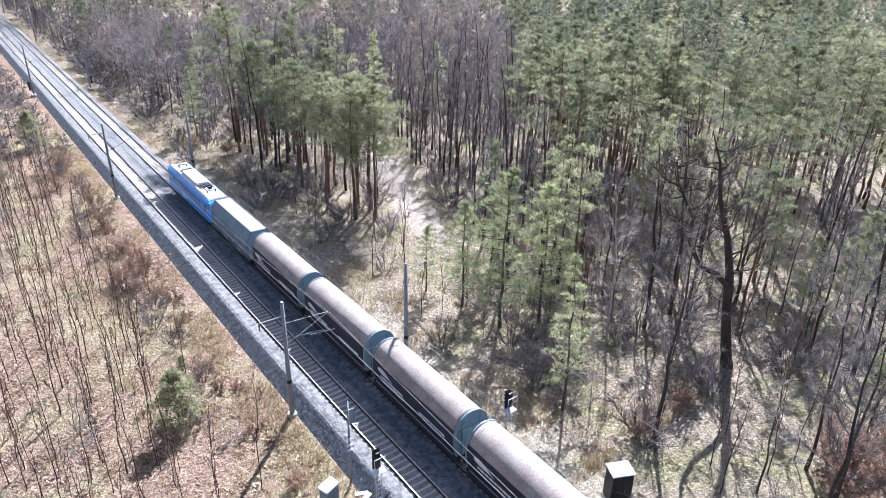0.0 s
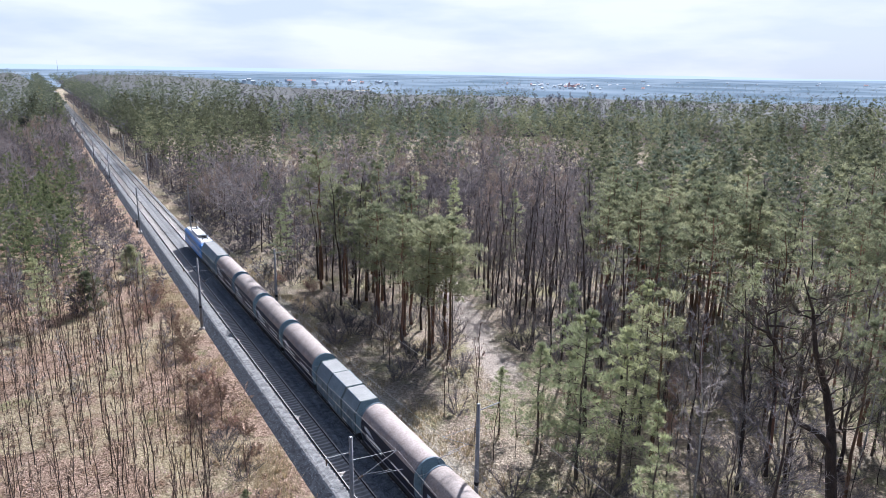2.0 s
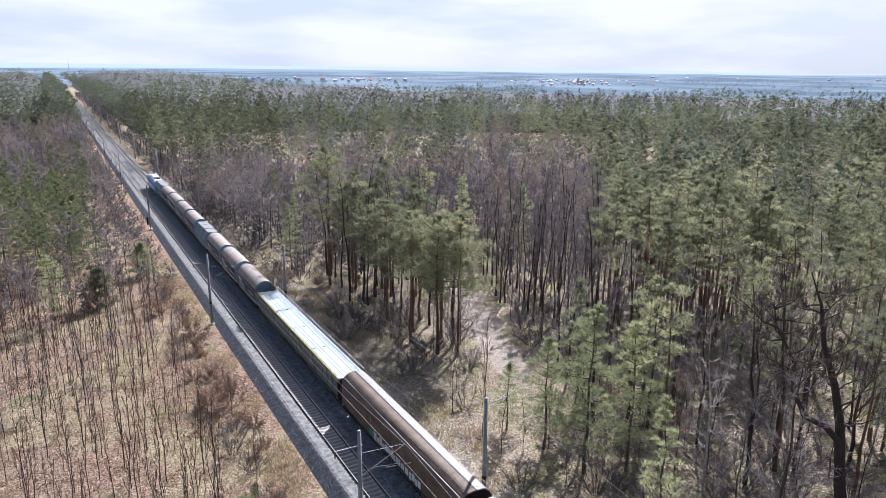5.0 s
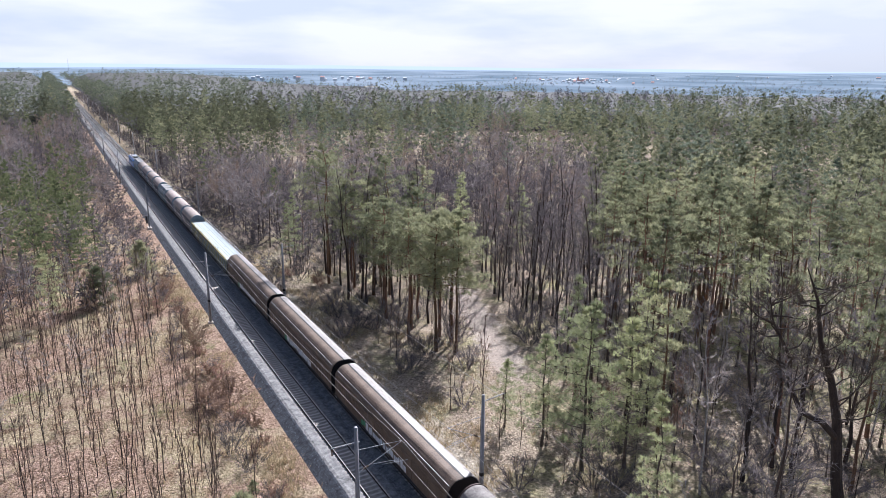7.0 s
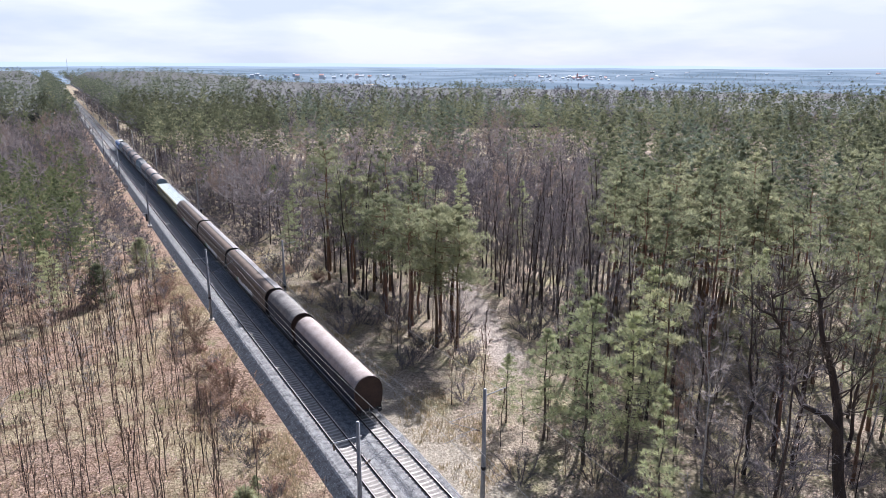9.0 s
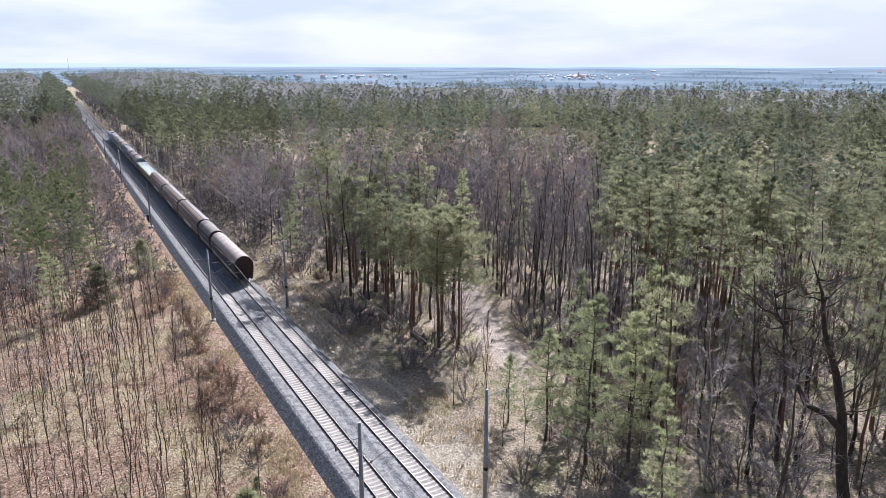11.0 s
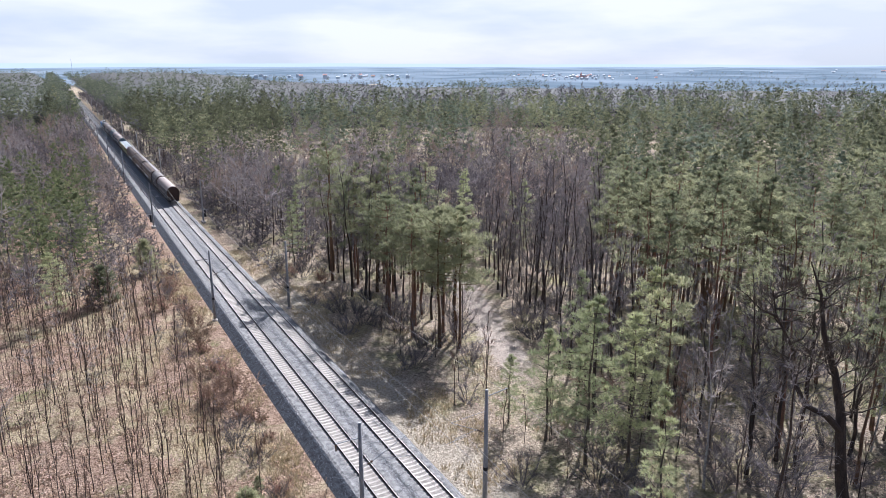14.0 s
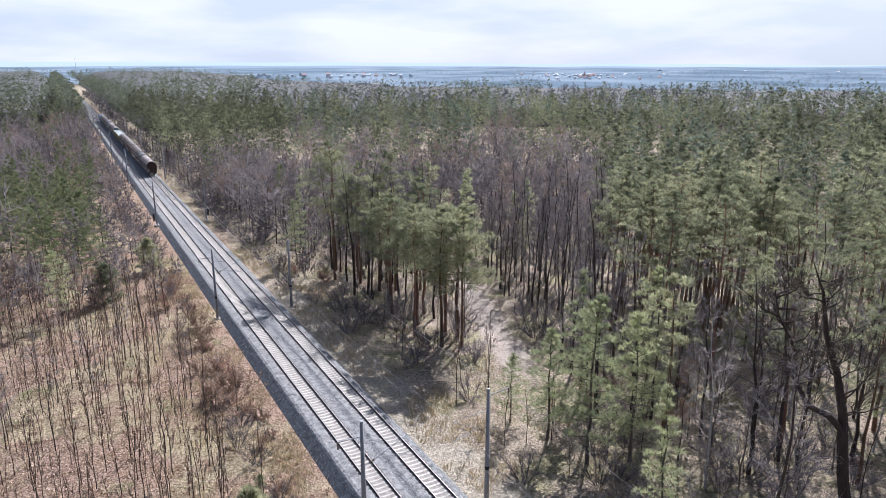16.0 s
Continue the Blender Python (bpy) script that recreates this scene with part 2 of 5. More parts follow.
# pale roof rails, and the sunlit roof halves with light in their colour
LIT_ROOF_AND_RAIL = material("sunlit_roof_and_rail", (0.36, 0.345, 0.33), (0.23, 0.21, 0.195), 0.5, 0.5, 0.1, stretch=(1, 0.25, 1))
YELLOW = material("yellow_paint", (0.33, 0.29, 0.08), (0.24, 0.21, 0.07), 2.0, 0.6)
RUST_END = material("rust_brown_end_paint", (0.06, 0.036, 0.028), (0.035, 0.022, 0.019), 1.2, 0.7)
DECK = material("white_metal_deck", (0.50, 0.55, 0.54), (0.37, 0.42, 0.41), 0.7, 0.5)
MARK = material("white_lettering", (0.72, 0.74, 0.76), (0.60, 0.62, 0.64), 2.0, 0.6)
GREEN_MARK = material("green_spray_paint", (0.10, 0.38, 0.20), (0.07, 0.28, 0.15), 2.0, 0.6)
BLACK = material("black_paint", (0.015, 0.015, 0.017), None, 2.0, 0.5)
CABINET = material("grey_green_cabinet_paint", (0.14, 0.18, 0.18), (0.10, 0.13, 0.13), 1.5, 0.6)
BARK = material("grey_brown_bark", (0.17, 0.135, 0.11), (0.085, 0.068, 0.058), 3.0, 0.9, bump=0.5, vary=0.3, stretch=(1, 1, 0.25))
BARK_DARK = material("dark_furrowed_bark", (0.085, 0.065, 0.055), (0.04, 0.03, 0.027), 3.0, 0.9, bump=0.6, vary=0.25, stretch=(1, 1, 0.25))
PINE_BARK = material("red_brown_pine_bark", (0.25, 0.14, 0.085), (0.11, 0.07, 0.05), 2.0, 0.9, bump=0.5, vary=0.25, stretch=(1, 1, 0.3))
BIRCH = material("white_birch_bark", (0.62, 0.60, 0.56), (0.22, 0.20, 0.19), 2.0, 0.8, vary=0.15, stretch=(1, 1, 2.0))
TWIG_PALE = material("pale_grey_twigs", (0.48, 0.44, 0.41), (0.23, 0.205, 0.19), 1.5, 0.9, vary=0.3, through_light=0.35)
TWIG = material("purple_grey_twigs", (0.27, 0.24, 0.24), (0.12, 0.105, 0.105), 1.5, 0.9, vary=0.35, through_light=0.35)
TWIG_WARM = material("warm_brown_twigs", (0.34, 0.25, 0.195), (0.19, 0.135, 0.105), 1.5, 0.9, vary=0.3, through_light=0.35)
NEEDLE = material("pine_needles", (0.355, 0.36, 0.205), (0.15, 0.17, 0.105), 0.6, 0.7, vary=0.4, through_light=0.55)
NEEDLE_LIGHT = material("pale_young_pine_needles", (0.46, 0.48, 0.27), (0.28, 0.31, 0.17), 0.8, 0.7, vary=0.2, through_light=0.5)
DEAD_LEAF = material("withered_brown_leaves", (0.43, 0.285, 0.21), (0.25, 0.16, 0.115), 2.0, 0.85, vary=0.25, through_light=0.5)
# far needle tones, their blue raised a little for distance haze
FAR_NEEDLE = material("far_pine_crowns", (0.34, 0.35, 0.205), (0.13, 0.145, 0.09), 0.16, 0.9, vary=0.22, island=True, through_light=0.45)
FAR_NEEDLE_HAZE_BLUE = material("far_haze_blue_pine_crowns", (0.27, 0.31, 0.225), (0.10, 0.125, 0.09), 0.16, 0.9, vary=0.22, island=True, through_light=0.4)
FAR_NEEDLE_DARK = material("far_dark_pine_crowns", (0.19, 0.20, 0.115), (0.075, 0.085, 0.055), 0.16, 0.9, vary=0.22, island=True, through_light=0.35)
FAR_TWIG = material("far_bare_crowns", (0.37, 0.335, 0.325), (0.17, 0.15, 0.147), 0.12, 0.95, vary=0.3, island=True, through_light=0.3)
# a darker twig tone, also standing in for shade in one dense stand
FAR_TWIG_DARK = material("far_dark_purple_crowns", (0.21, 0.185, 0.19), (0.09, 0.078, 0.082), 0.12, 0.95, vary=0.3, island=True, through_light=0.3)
FAR_TWIG_WARM = material("far_brown_crowns", (0.37, 0.29, 0.24), (0.17, 0.13, 0.105), 0.12, 0.95, vary=0.3, island=True, through_light=0.3)
# the haze of distance is put into these two greyer colours
DIST_NEEDLE_HAZED = material("distant_hazed_pine_crowns", (0.23, 0.255, 0.17), (0.095, 0.11, 0.08), 0.11, 0.9, vary=0.3, island=True, through_light=0.4)
DIST_TWIG_HAZED = material("distant_hazed_bare_crowns", (0.28, 0.265, 0.265), (0.135, 0.125, 0.13), 0.11, 0.95, vary=0.25, island=True)
DRY = material("dry_grass_blades", (0.58, 0.48, 0.30), (0.38, 0.30, 0.18), 0.7, 0.9, vary=0.35, island=True, through_light=0.3)
LEAF = material("fallen_leaves", (0.46, 0.35, 0.27), (0.28, 0.20, 0.15), 0.7, 0.85, vary=0.5, island=True)


# ---- mesh helpers ----
class Shape:
    """Gathers boxes, tubes and lofts into one mesh."""

    def __init__(self):
        self.v, self.f = [], []

    def add(self, verts, faces):
        n = len(self.v)
        self.v.extend(tuple(p) for p in verts)
        self.f.extend(tuple(i + n for i in q) for q in faces)
        return self

    def box(self, x, y, z, sx, sy, sz, bevel=0.0):
        """Centre and full sizes; bevel cuts the long upright edges and the top rim."""
        a, b, c = sx / 2, sy / 2, sz / 2
        if not bevel:
            vs = [(x + i * a, y + j * b, z + k * c) for k in (-1, 1) for j in (-1, 1) for i in (-1, 1)]
            return self.add(vs, [(0, 2, 3, 1), (4, 5, 7, 6), (0, 1, 5, 4), (2, 6, 7, 3), (0, 4, 6, 2), (1, 3, 7, 5)])
        rings = []
        for zz, d in ((z - c, 0), (z + c - bevel, 0), (z + c, bevel)):
            A, B, e = a - d, b - d, bevel
            rings.append([(x + px, y + py, zz) for px, py in ((A - e, -B), (A, -B + e), (A, B - e), (A - e, B), (-A + e, B), (-A, B - e), (-A, -B + e), (-A + e, -B))])
        return self.loft(rings)

    def loft(self, rings, caps=True, closed=True):
        n, m = len(rings[0]), len(rings)
        vs = [p for r in rings for p in r]
        fs = [(k * n + i, k * n + (i + 1) % n, (k + 1) * n + (i + 1) % n, (k + 1) * n + i) for k in range(m - 1) for i in range(n if closed else n - 1)]
        if caps and closed:
            fs += [tuple(range(n - 1, -1, -1)), tuple((m - 1) * n + i for i in range(n))]
        return self.add(vs, fs)

    def tube(self, pts, radii, n=6, caps=True):
        rings = []
        for k, p in enumerate(pts):
            p = Vector(p)
            d = (Vector(pts[min(k + 1, len(pts) - 1)]) - Vector(pts[max(k - 1, 0)])).normalized()
            u = d.cross(Vector((0, 0, 1)) if abs(d.z) < 0.9 else Vector((1, 0, 0))).normalized()
            w = d.cross(u)
            r = radii[k] if isinstance(radii, (list, tuple)) else radii
            rings.append([p + (u * math.cos(2 * math.pi * i / n) + w * math.sin(2 * math.pi * i / n)) * r for i in range(n)])
        return self.loft(rings, caps)

    def cone(self, p, q, r):
        """A thin three-sided spike."""
        p, q = Vector(p), Vector(q)
        d = (q - p).normalized()
        u = d.cross(Vector((0.31, 0.2, 0.93))).normalized() * r
        w = d.cross(u)
        return self.add([p + u, p - u * 0.5 + w * 0.87, p - u * 0.5 - w * 0.87, q], [(0, 1, 3), (1, 2, 3), (2, 0, 3)])

    def along(self, profile, y0, y1):
        """A closed profile of (x, z) drawn out along y."""
        return self.loft([[(x, y0, z) for x, z in profile], [(x, y1, z) for x, z in profile]])

    def mesh(self, name, mat, smooth=False):
        me = bpy.data.meshes.new(name)
        me.from_pydata(self.v, [], self.f)
        bm = bmesh.new()
        bm.from_mesh(me)
        bmesh.ops.recalc_face_normals(bm, faces=bm.faces)
        bm.to_mesh(me)
        bm.free()
        me.materials.append(mat)
        if smooth:
            me.shade_smooth()
        return me


def part(name, shape, mat, parent, label="", smooth=False, at=None):
    ob = new(name, shape.mesh(name, mat, smooth) if isinstance(shape, Shape) else shape)
    ob.parent = parent
    if at is not None:
        ob.location = at
    return tagged(ob, label)


def thing(name, label, category, at=(0, 0, 0), turn=0.0, group=""):
    ob = new(name)
    ob.empty_display_size = 0.3
    ob.matrix_basis = pose(*at, 0, 0, turn)
    return tagged(ob, label, category, group)


def big_mesh(name, verts, tris, mat):
    """A large triangle mesh from arrays."""
    me = bpy.data.meshes.new(name)
    verts, tris = np.asarray(verts, np.float32), np.asarray(tris, np.int32)
    me.vertices.add(len(verts))
    me.vertices.foreach_set("co", verts.ravel())
    me.loops.add(tris.size)
    me.loops.foreach_set("vertex_index", tris.ravel())
    me.polygons.add(len(tris))
    me.polygons.foreach_set("loop_start", np.arange(0, tris.size, 3, dtype=np.int32))
    me.update(calc_edges=True)
    me.materials.append(mat)
    return new(name, me)


# ---- ground, track bed and rails ----
TRACK_A, TRACK_B = 19.97, 23.97
FLOOR_Z = -0.85


def floor_height(x, y):
    """The forest floor: flat under the line, uneven beside it, with a low rise far off."""
    d = max(0.0, abs(x - 22.0) - 6.0)
    k = min(1.0, d / 12.0)
    h = FLOOR_Z + k * (0.45 * noise.noise((x * 0.045, y * 0.045, 0.3)) + 0.16 * noise.noise((x * 0.21, y * 0.21, 1.7)))
    return h


def build_ground():
    near = list(np.arange(-90, 180, 2.0))
    xs = sorted(set([-4700, -3200, -2200, -1500, -1000, -700, -450, -300, -200, -130] + near + [190, 205, 230, 270, 330, 420, 560, 800, 1100, 1500, 2200, 3200, 4700]))
    near = list(np.arange(-30, 260, 2.0))
    ys = sorted(set([-4700, -2500, -1200, -600, -300, -150, -80, -50] + near + [270, 290, 320, 360, 420, 520, 700, 950, 1300, 1800, 2600, 3500, 4700]))
    vs = [(x, y, floor_height(x, y) if -95 < x < 190 and -40 < y < 300 else FLOOR_Z) for y in ys for x in xs]
    n = len(xs)
    s = Shape().add(vs, [(j * n + i, j * n + i + 1, (j + 1) * n + i + 1, (j + 1) * n + i) for j in range(len(ys) - 1) for i in range(n - 1)])
    ob = new("ground", s.mesh("ground", GROUND, True))
    tagged(ob, "sunlit forest floor of leaf litter, dry grass and moss", "ground", kind="structure")


def build_track_bed():
    s = Shape()
    prof = [(17.92, -0.24), (18.15, -0.165), (18.98, -0.165), (19.06, -0.25), (20.88, -0.25), (20.96, -0.165), (21.5, -0.17), (21.97, -0.24), (22.4, -0.17),
            (22.98, -0.165), (23.06, -0.25), (24.88, -0.25), (24.96, -0.165), (25.36, -0.18), (25.5, -0.24), (26.0, -0.7), (26.12, -1.2), (17.92, -1.2)]
    s.along(prof, -60, 1500)
    bed = new("track_bed", s.mesh("track_bed", BALLAST))
    tagged(bed, "grey crushed stone ballast bed under two railway tracks", "ballast", kind="structure")
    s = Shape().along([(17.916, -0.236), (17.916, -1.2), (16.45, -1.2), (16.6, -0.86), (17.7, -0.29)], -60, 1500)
    tagged(new("ballast_shoulder", s.mesh("ballast_shoulder", BALLAST_SLOPE_SHADE)), "shoulder of fresh coarse ballast beside the track, coloured darker for its slope's shade", "ballast", kind="structure")
    # loose stones give the bed its rough surface
    rng = np.random.default_rng(5)
    n = 34000
    y = 18 + 130 * rng.random(n) ** 1.6
    side = rng.random(n)
    x = np.where(side < 0.25, 16.6 + 1.3 * rng.random(n), np.where(side < 0.72, 21.4 + 1.1 * rng.random(n), np.where(side < 0.86, 17.85 + 0.75 * rng.random(n), 25.3 + 0.6 * rng.random(n))))
    z = np.where(x < 17.65, -0.84 + (x - 16.62) * 0.56, np.where(x > 25.45, -0.24 - (x - 25.5) * 0.9, -0.175))
    r = 0.03 + 0.05 * rng.random(n) ** 2
    base = np.array([(1, 0, -0.2), (-0.5, 0.87, -0.2), (-0.5, -0.87, -0.2), (0.1, 0.1, 0.8)])
    a = rng.random(n) * 6.28
    ca, sa = np.cos(a)[:, None], np.sin(a)[:, None]
    bx, by = base[None, :, 0] * ca - base[None, :, 1] * sa, base[None, :, 0] * sa + base[None, :, 1] * ca
    v = np.stack([x[:, None] + bx * r[:, None], y[:, None] + by * r[:, None], z[:, None] + base[None, :, 2] * r[:, None] + 0.0 * bx], -1).reshape(-1, 3)
    t = (np.array([(0, 1, 3), (1, 2, 3), (2, 0, 3)])[None] + 4 * np.arange(n)[:, None, None]).reshape(-1, 3)
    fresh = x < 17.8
    for name, rows, mat, label in (("loose_stones", ~fresh, STONE, "loose grey ballast stones along the tracks"), ("fresh_stones", fresh, FRESH_STONE_SHADE, "loose stones on the ballast shoulder, coloured darker for its shade")):
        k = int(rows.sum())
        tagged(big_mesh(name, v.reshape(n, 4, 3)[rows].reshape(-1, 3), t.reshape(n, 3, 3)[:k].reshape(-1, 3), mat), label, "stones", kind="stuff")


def build_track(name, x0):
    track = tagged(new(name), "railway track of concrete sleepers and worn steel rails", "railway track", kind="structure")
    track.matrix_basis = pose(x0, 0, 0)
    rail = [(-0.07, -0.175), (-0.07, -0.16), (-0.02, -0.14), (-0.02, -0.05), (-0.036, -0.035), (-0.036, -0.006), (0.036, -0.006), (0.036, -0.035), (0.02, -0.05), (0.02, -0.14), (0.07, -0.16), (0.07, -0.175)]
    for side in (-0.752, 0.752):
        body = part("rail", Shape().along([(x + side, z) for x, z in rail], -60, 1500), RUST, track, "rusty steel rail")
        part("rail_head", Shape().along([(side - 0.034, -0.005), (side - 0.026, 0.003), (side + 0.026, 0.003), (side + 0.034, -0.005)], -60, 1500), RAIL_TOP, body, "polished running surface")
    crib = Shape().along([(-0.68, -0.26), (-0.66, -0.196), (-0.3, -0.226), (0.3, -0.226), (0.66, -0.196), (0.68, -0.26)], -60, 900)
    part("crib_ballast", crib, CRIB, track, "dusty brownish ballast between the sleepers")
    s = Shape()
    rings = []
    for x, top, half in ((-1.3, -0.21, 0.13), (-1.0, -0.175, 0.14), (-0.5, -0.176, 0.14), (-0.3, -0.22, 0.11), (0.3, -0.22, 0.11), (0.5, -0.176, 0.14), (1.0, -0.175, 0.14), (1.3, -0.21, 0.13)):
        rings.append([(x, -half, -0.34), (x, half, -0.34), (x, half * 0.8, top), (x, -half * 0.8, top)])
    me = s.loft(rings).mesh("sleeper", CONCRETE)
    far = Shape()
    for k in range(1100):
        y = 16.0 + 0.6 * k
        if k < 290:
            ob = new("sleeper", me)
            ob.parent, ob.location = track, (0, y, 0)
        elif y < 520:
            far.box(0, y, -0.23, 2.6, 0.24, 0.10)
    tagged(part("far_sleepers", far, CONCRETE, track), kind="stuff")


# ---- overhead line ----
MAST_Y = [-22.0, 42.0, 96.6, 163.4, 232.0, 298.0, 362.0, 428.0, 494.0, 560.0, 630.0, 700.0]
MAST_XL, MAST_XR = 16.35, 27.1


def build_mast(side, y, crossarm, lattice):
    x = MAST_XL if side < 0 else MAST_XR
    z0 = FLOOR_Z - 0.05
    if lattice:
        m = thing("catenary_mast", "dark lattice steel tensioning mast beside the railway line", "mast", (x, y, z0), group="line masts")
        s = Shape()
        for dy in (-0.55, 0.55):
            s.tube([(0, dy, 0), (0, dy * 0.45, 10.2)], [0.14, 0.09], 6)
        for k in range(12):
            z, d = 0.5 + 0.78 * k, 0.5 - 0.022 * k
            s.tube([(0, -d, z), (0, d, z + 0.7)], 0.035, 4)
            s.tube([(0, -d, z), (0, d, z)], 0.03, 4)
        part("frame", s, POLE, m)
        part("balance_weight", Shape().tube([(side * 0.45, 0.0, 1.4), (side * 0.45, 0.0, 3.0)], 0.2, 10), DARK, m, "stack of dark iron balance weights")
        part("weight_guide", Shape().box(side * 0.6, 0, 3.1, 1.5, 0.1, 0.1), STEEL, m)
        part("footing", Shape().box(0, 0, 0.2, 0.8, 1.9, 0.6, 0.06), CONCRETE, m, "pale concrete footing")
    else:
        m = thing("catenary_mast", "grey tapered round mast with cantilever arm over the track", "mast", (x, y, z0), group="line masts")
        part("pole", Shape().tube([(0, 0, 0), (0, 0, 3), (0, 0, 10.3)], [0.21, 0.19, 0.135], 12), POLE, m, smooth=True)
        part("footing", Shape().tube([(0, 0, 0), (0, 0, 0.28)], [0.42, 0.36], 10), CONCRETE, m)
        part("cap", Shape().tube([(0, 0, 10.3), (0, 0, 10.36)], [0.15, 0.1], 10), STEEL, m)
        part("band", Shape().tube([(0, 0, 3.2), (0, 0, 3.5)], [0.2, 0.195], 12), BLACK, m)
    reach = (TRACK_A if side < 0 else TRACK_B) - x
    d = 1 if reach > 0 else -1
    arm = part("cantilever", Shape().tube([(0, 0, 6.6), (reach * 1.0, 0.1, 8.2)], 0.027, 6).tube([(0, 0, 8.5), (reach, 0.1, 8.25)], 0.02, 6), STEEL, m)
    part("steady_arm", Shape().tube([(reach * 0.55, 0.06, 6.75), (reach * 1.15, 0.1, 6.5)], 0.024, 5).tube([(reach * 0.3, 0.03, 7.05), (reach * 0.9, 0.1, 6.75)], 0.022, 5), STEEL, arm)
    for k in (0.14, 0.2):
        part("insulator", Shape().tube([(reach * k, 0.02, 6.6 + 1.6 * k), (reach * (k + 0.05), 0.02, 6.6 + 1.6 * (k + 0.05))], 0.075, 8), BROWN, arm)
    if crossarm:
        part("feeder_arm", Shape().tube([(0, 0, 9.75), (-d * 2.0, 0, 10.0)], 0.045, 6), STEEL, m)
        part("insulator", Shape().tube([(-d * 1.9, 0, 9.98), (-d * 1.9, 0, 9.55)], 0.06, 8), BROWN, m)
    else:
        part("feeder_arm", Shape().tube([(d * 0.25, 0, 9.15), (-d * 1.9, 0, 9.15)], 0.045, 6), STEEL, m)
        part("insulator", Shape().tube([(-d * 1.85, 0, 9.13), (-d * 1.85, 0, 8.6)], 0.06, 8), BROWN, m)
    return m


def wire(name, x, heights, sag, label, r=0.014, wobble=0.0):
    w = thing(name, label, "wire")
    for k in range(len(MAST_Y) - 1):
        y0, y1 = MAST_Y[k], MAST_Y[k + 1]
        pts = []
        for i in range(9):
            u = i / 8
            off = wobble * (1 - 2 * u) * (1 if k % 2 else -1)
            pts.append((x + off, y0 + (y1 - y0) * u, heights - sag * 4 * u * (1 - u)))
        part("span", Shape().tube(pts, r * 1.5, 4), WIRE, w)


def build_line():
    for k, y in enumerate(MAST_Y):
        build_mast(-1, y, False, k in (3,))
        build_mast(1, y, True, k in (3,))
    for x in (TRACK_A, TRACK_B):
        wire("contact_wire", x, 5.55, 0.0, "taut copper contact wire above the track", wobble=0.2)
        wire("messenger_wire", x, 7.15, 0.9, "sagging messenger wire above the contact wire", 0.012, 0.2)
        s = Shape()
        for k in range(1, len(MAST_Y) - 6):
            for i in range(1, 8):
                u = i / 8
                off = 0.2 * (1 - 2 * u) * (1 if k % 2 else -1)
                y = MAST_Y[k] + (MAST_Y[k + 1] - MAST_Y[k]) * u
                s.tube([(x + off, y, 5.55), (x + off, y, 7.15 - 3.6 * u * (1 - u))], 0.006, 3)
        tagged(new("droppers", s.mesh("droppers", WIRE)), "thin droppers between messenger and contact wire", "wire", kind="stuff")
    wire("feeder_wire", MAST_XR + 1.9, 8.75, 0.8, "sagging feeder wire on the mast arms", 0.012)


# ---- lineside equipment ----
def build_signal(x, y, height, label):
    m = thing("railway_signal", label, "signal", (x, y, FLOOR_Z))
    part("post", Shape().tube([(0, 0, 0), (0, 0, height)], 0.09, 10), STEEL, m, smooth=True)
    part("ladder", Shape().tube([(0.22, -0.25, 0.2), (0.22, -0.25, height - 0.4)], 0.02, 4).tube([(-0.22, -0.25, 0.2), (-0.22, -0.25, height - 0.4)], 0.02, 4), WHITE, m)
    for k in range(int(height / 0.4)):
        part("rung", Shape().tube([(-0.22, -0.25, 0.4 + 0.4 * k), (0.22, -0.25, 0.4 + 0.4 * k)], 0.014, 4), WHITE, m)
    head = part("signal_head", Shape().box(0, 0.02, height + 0.1, 0.55, 0.18, 1.5, 0.06), BLACK, m, "black signal board seen from behind")
    part("lamp_housing", Shape().box(0, -0.16, height + 0.1, 0.36, 0.22, 1.2, 0.03), BLACK, head)
    for k in range(4):
        part("lamp_hood", Shape().tube([(0, 0.1, height - 0.35 + 0.3 * k), (0, 0.32, height - 0.37 + 0.3 * k)], [0.11, 0.12], 10), BLACK, head)
    part("platform", Shape().box(0, -0.3, height - 0.75, 0.9, 0.5, 0.05), WHITE, m)
    part("guard_rail", Shape().tube([(-0.42, -0.5, height - 0.7), (-0.42, -0.5, height + 0.5), (0.42, -0.5, height + 0.5), (0.42, -0.5, height - 0.7)], 0.022, 5), WHITE, m)
    part("footing", Shape().box(0, 0, 0.15, 0.7, 0.7, 0.4, 0.05), CONCRETE, m)
    return m


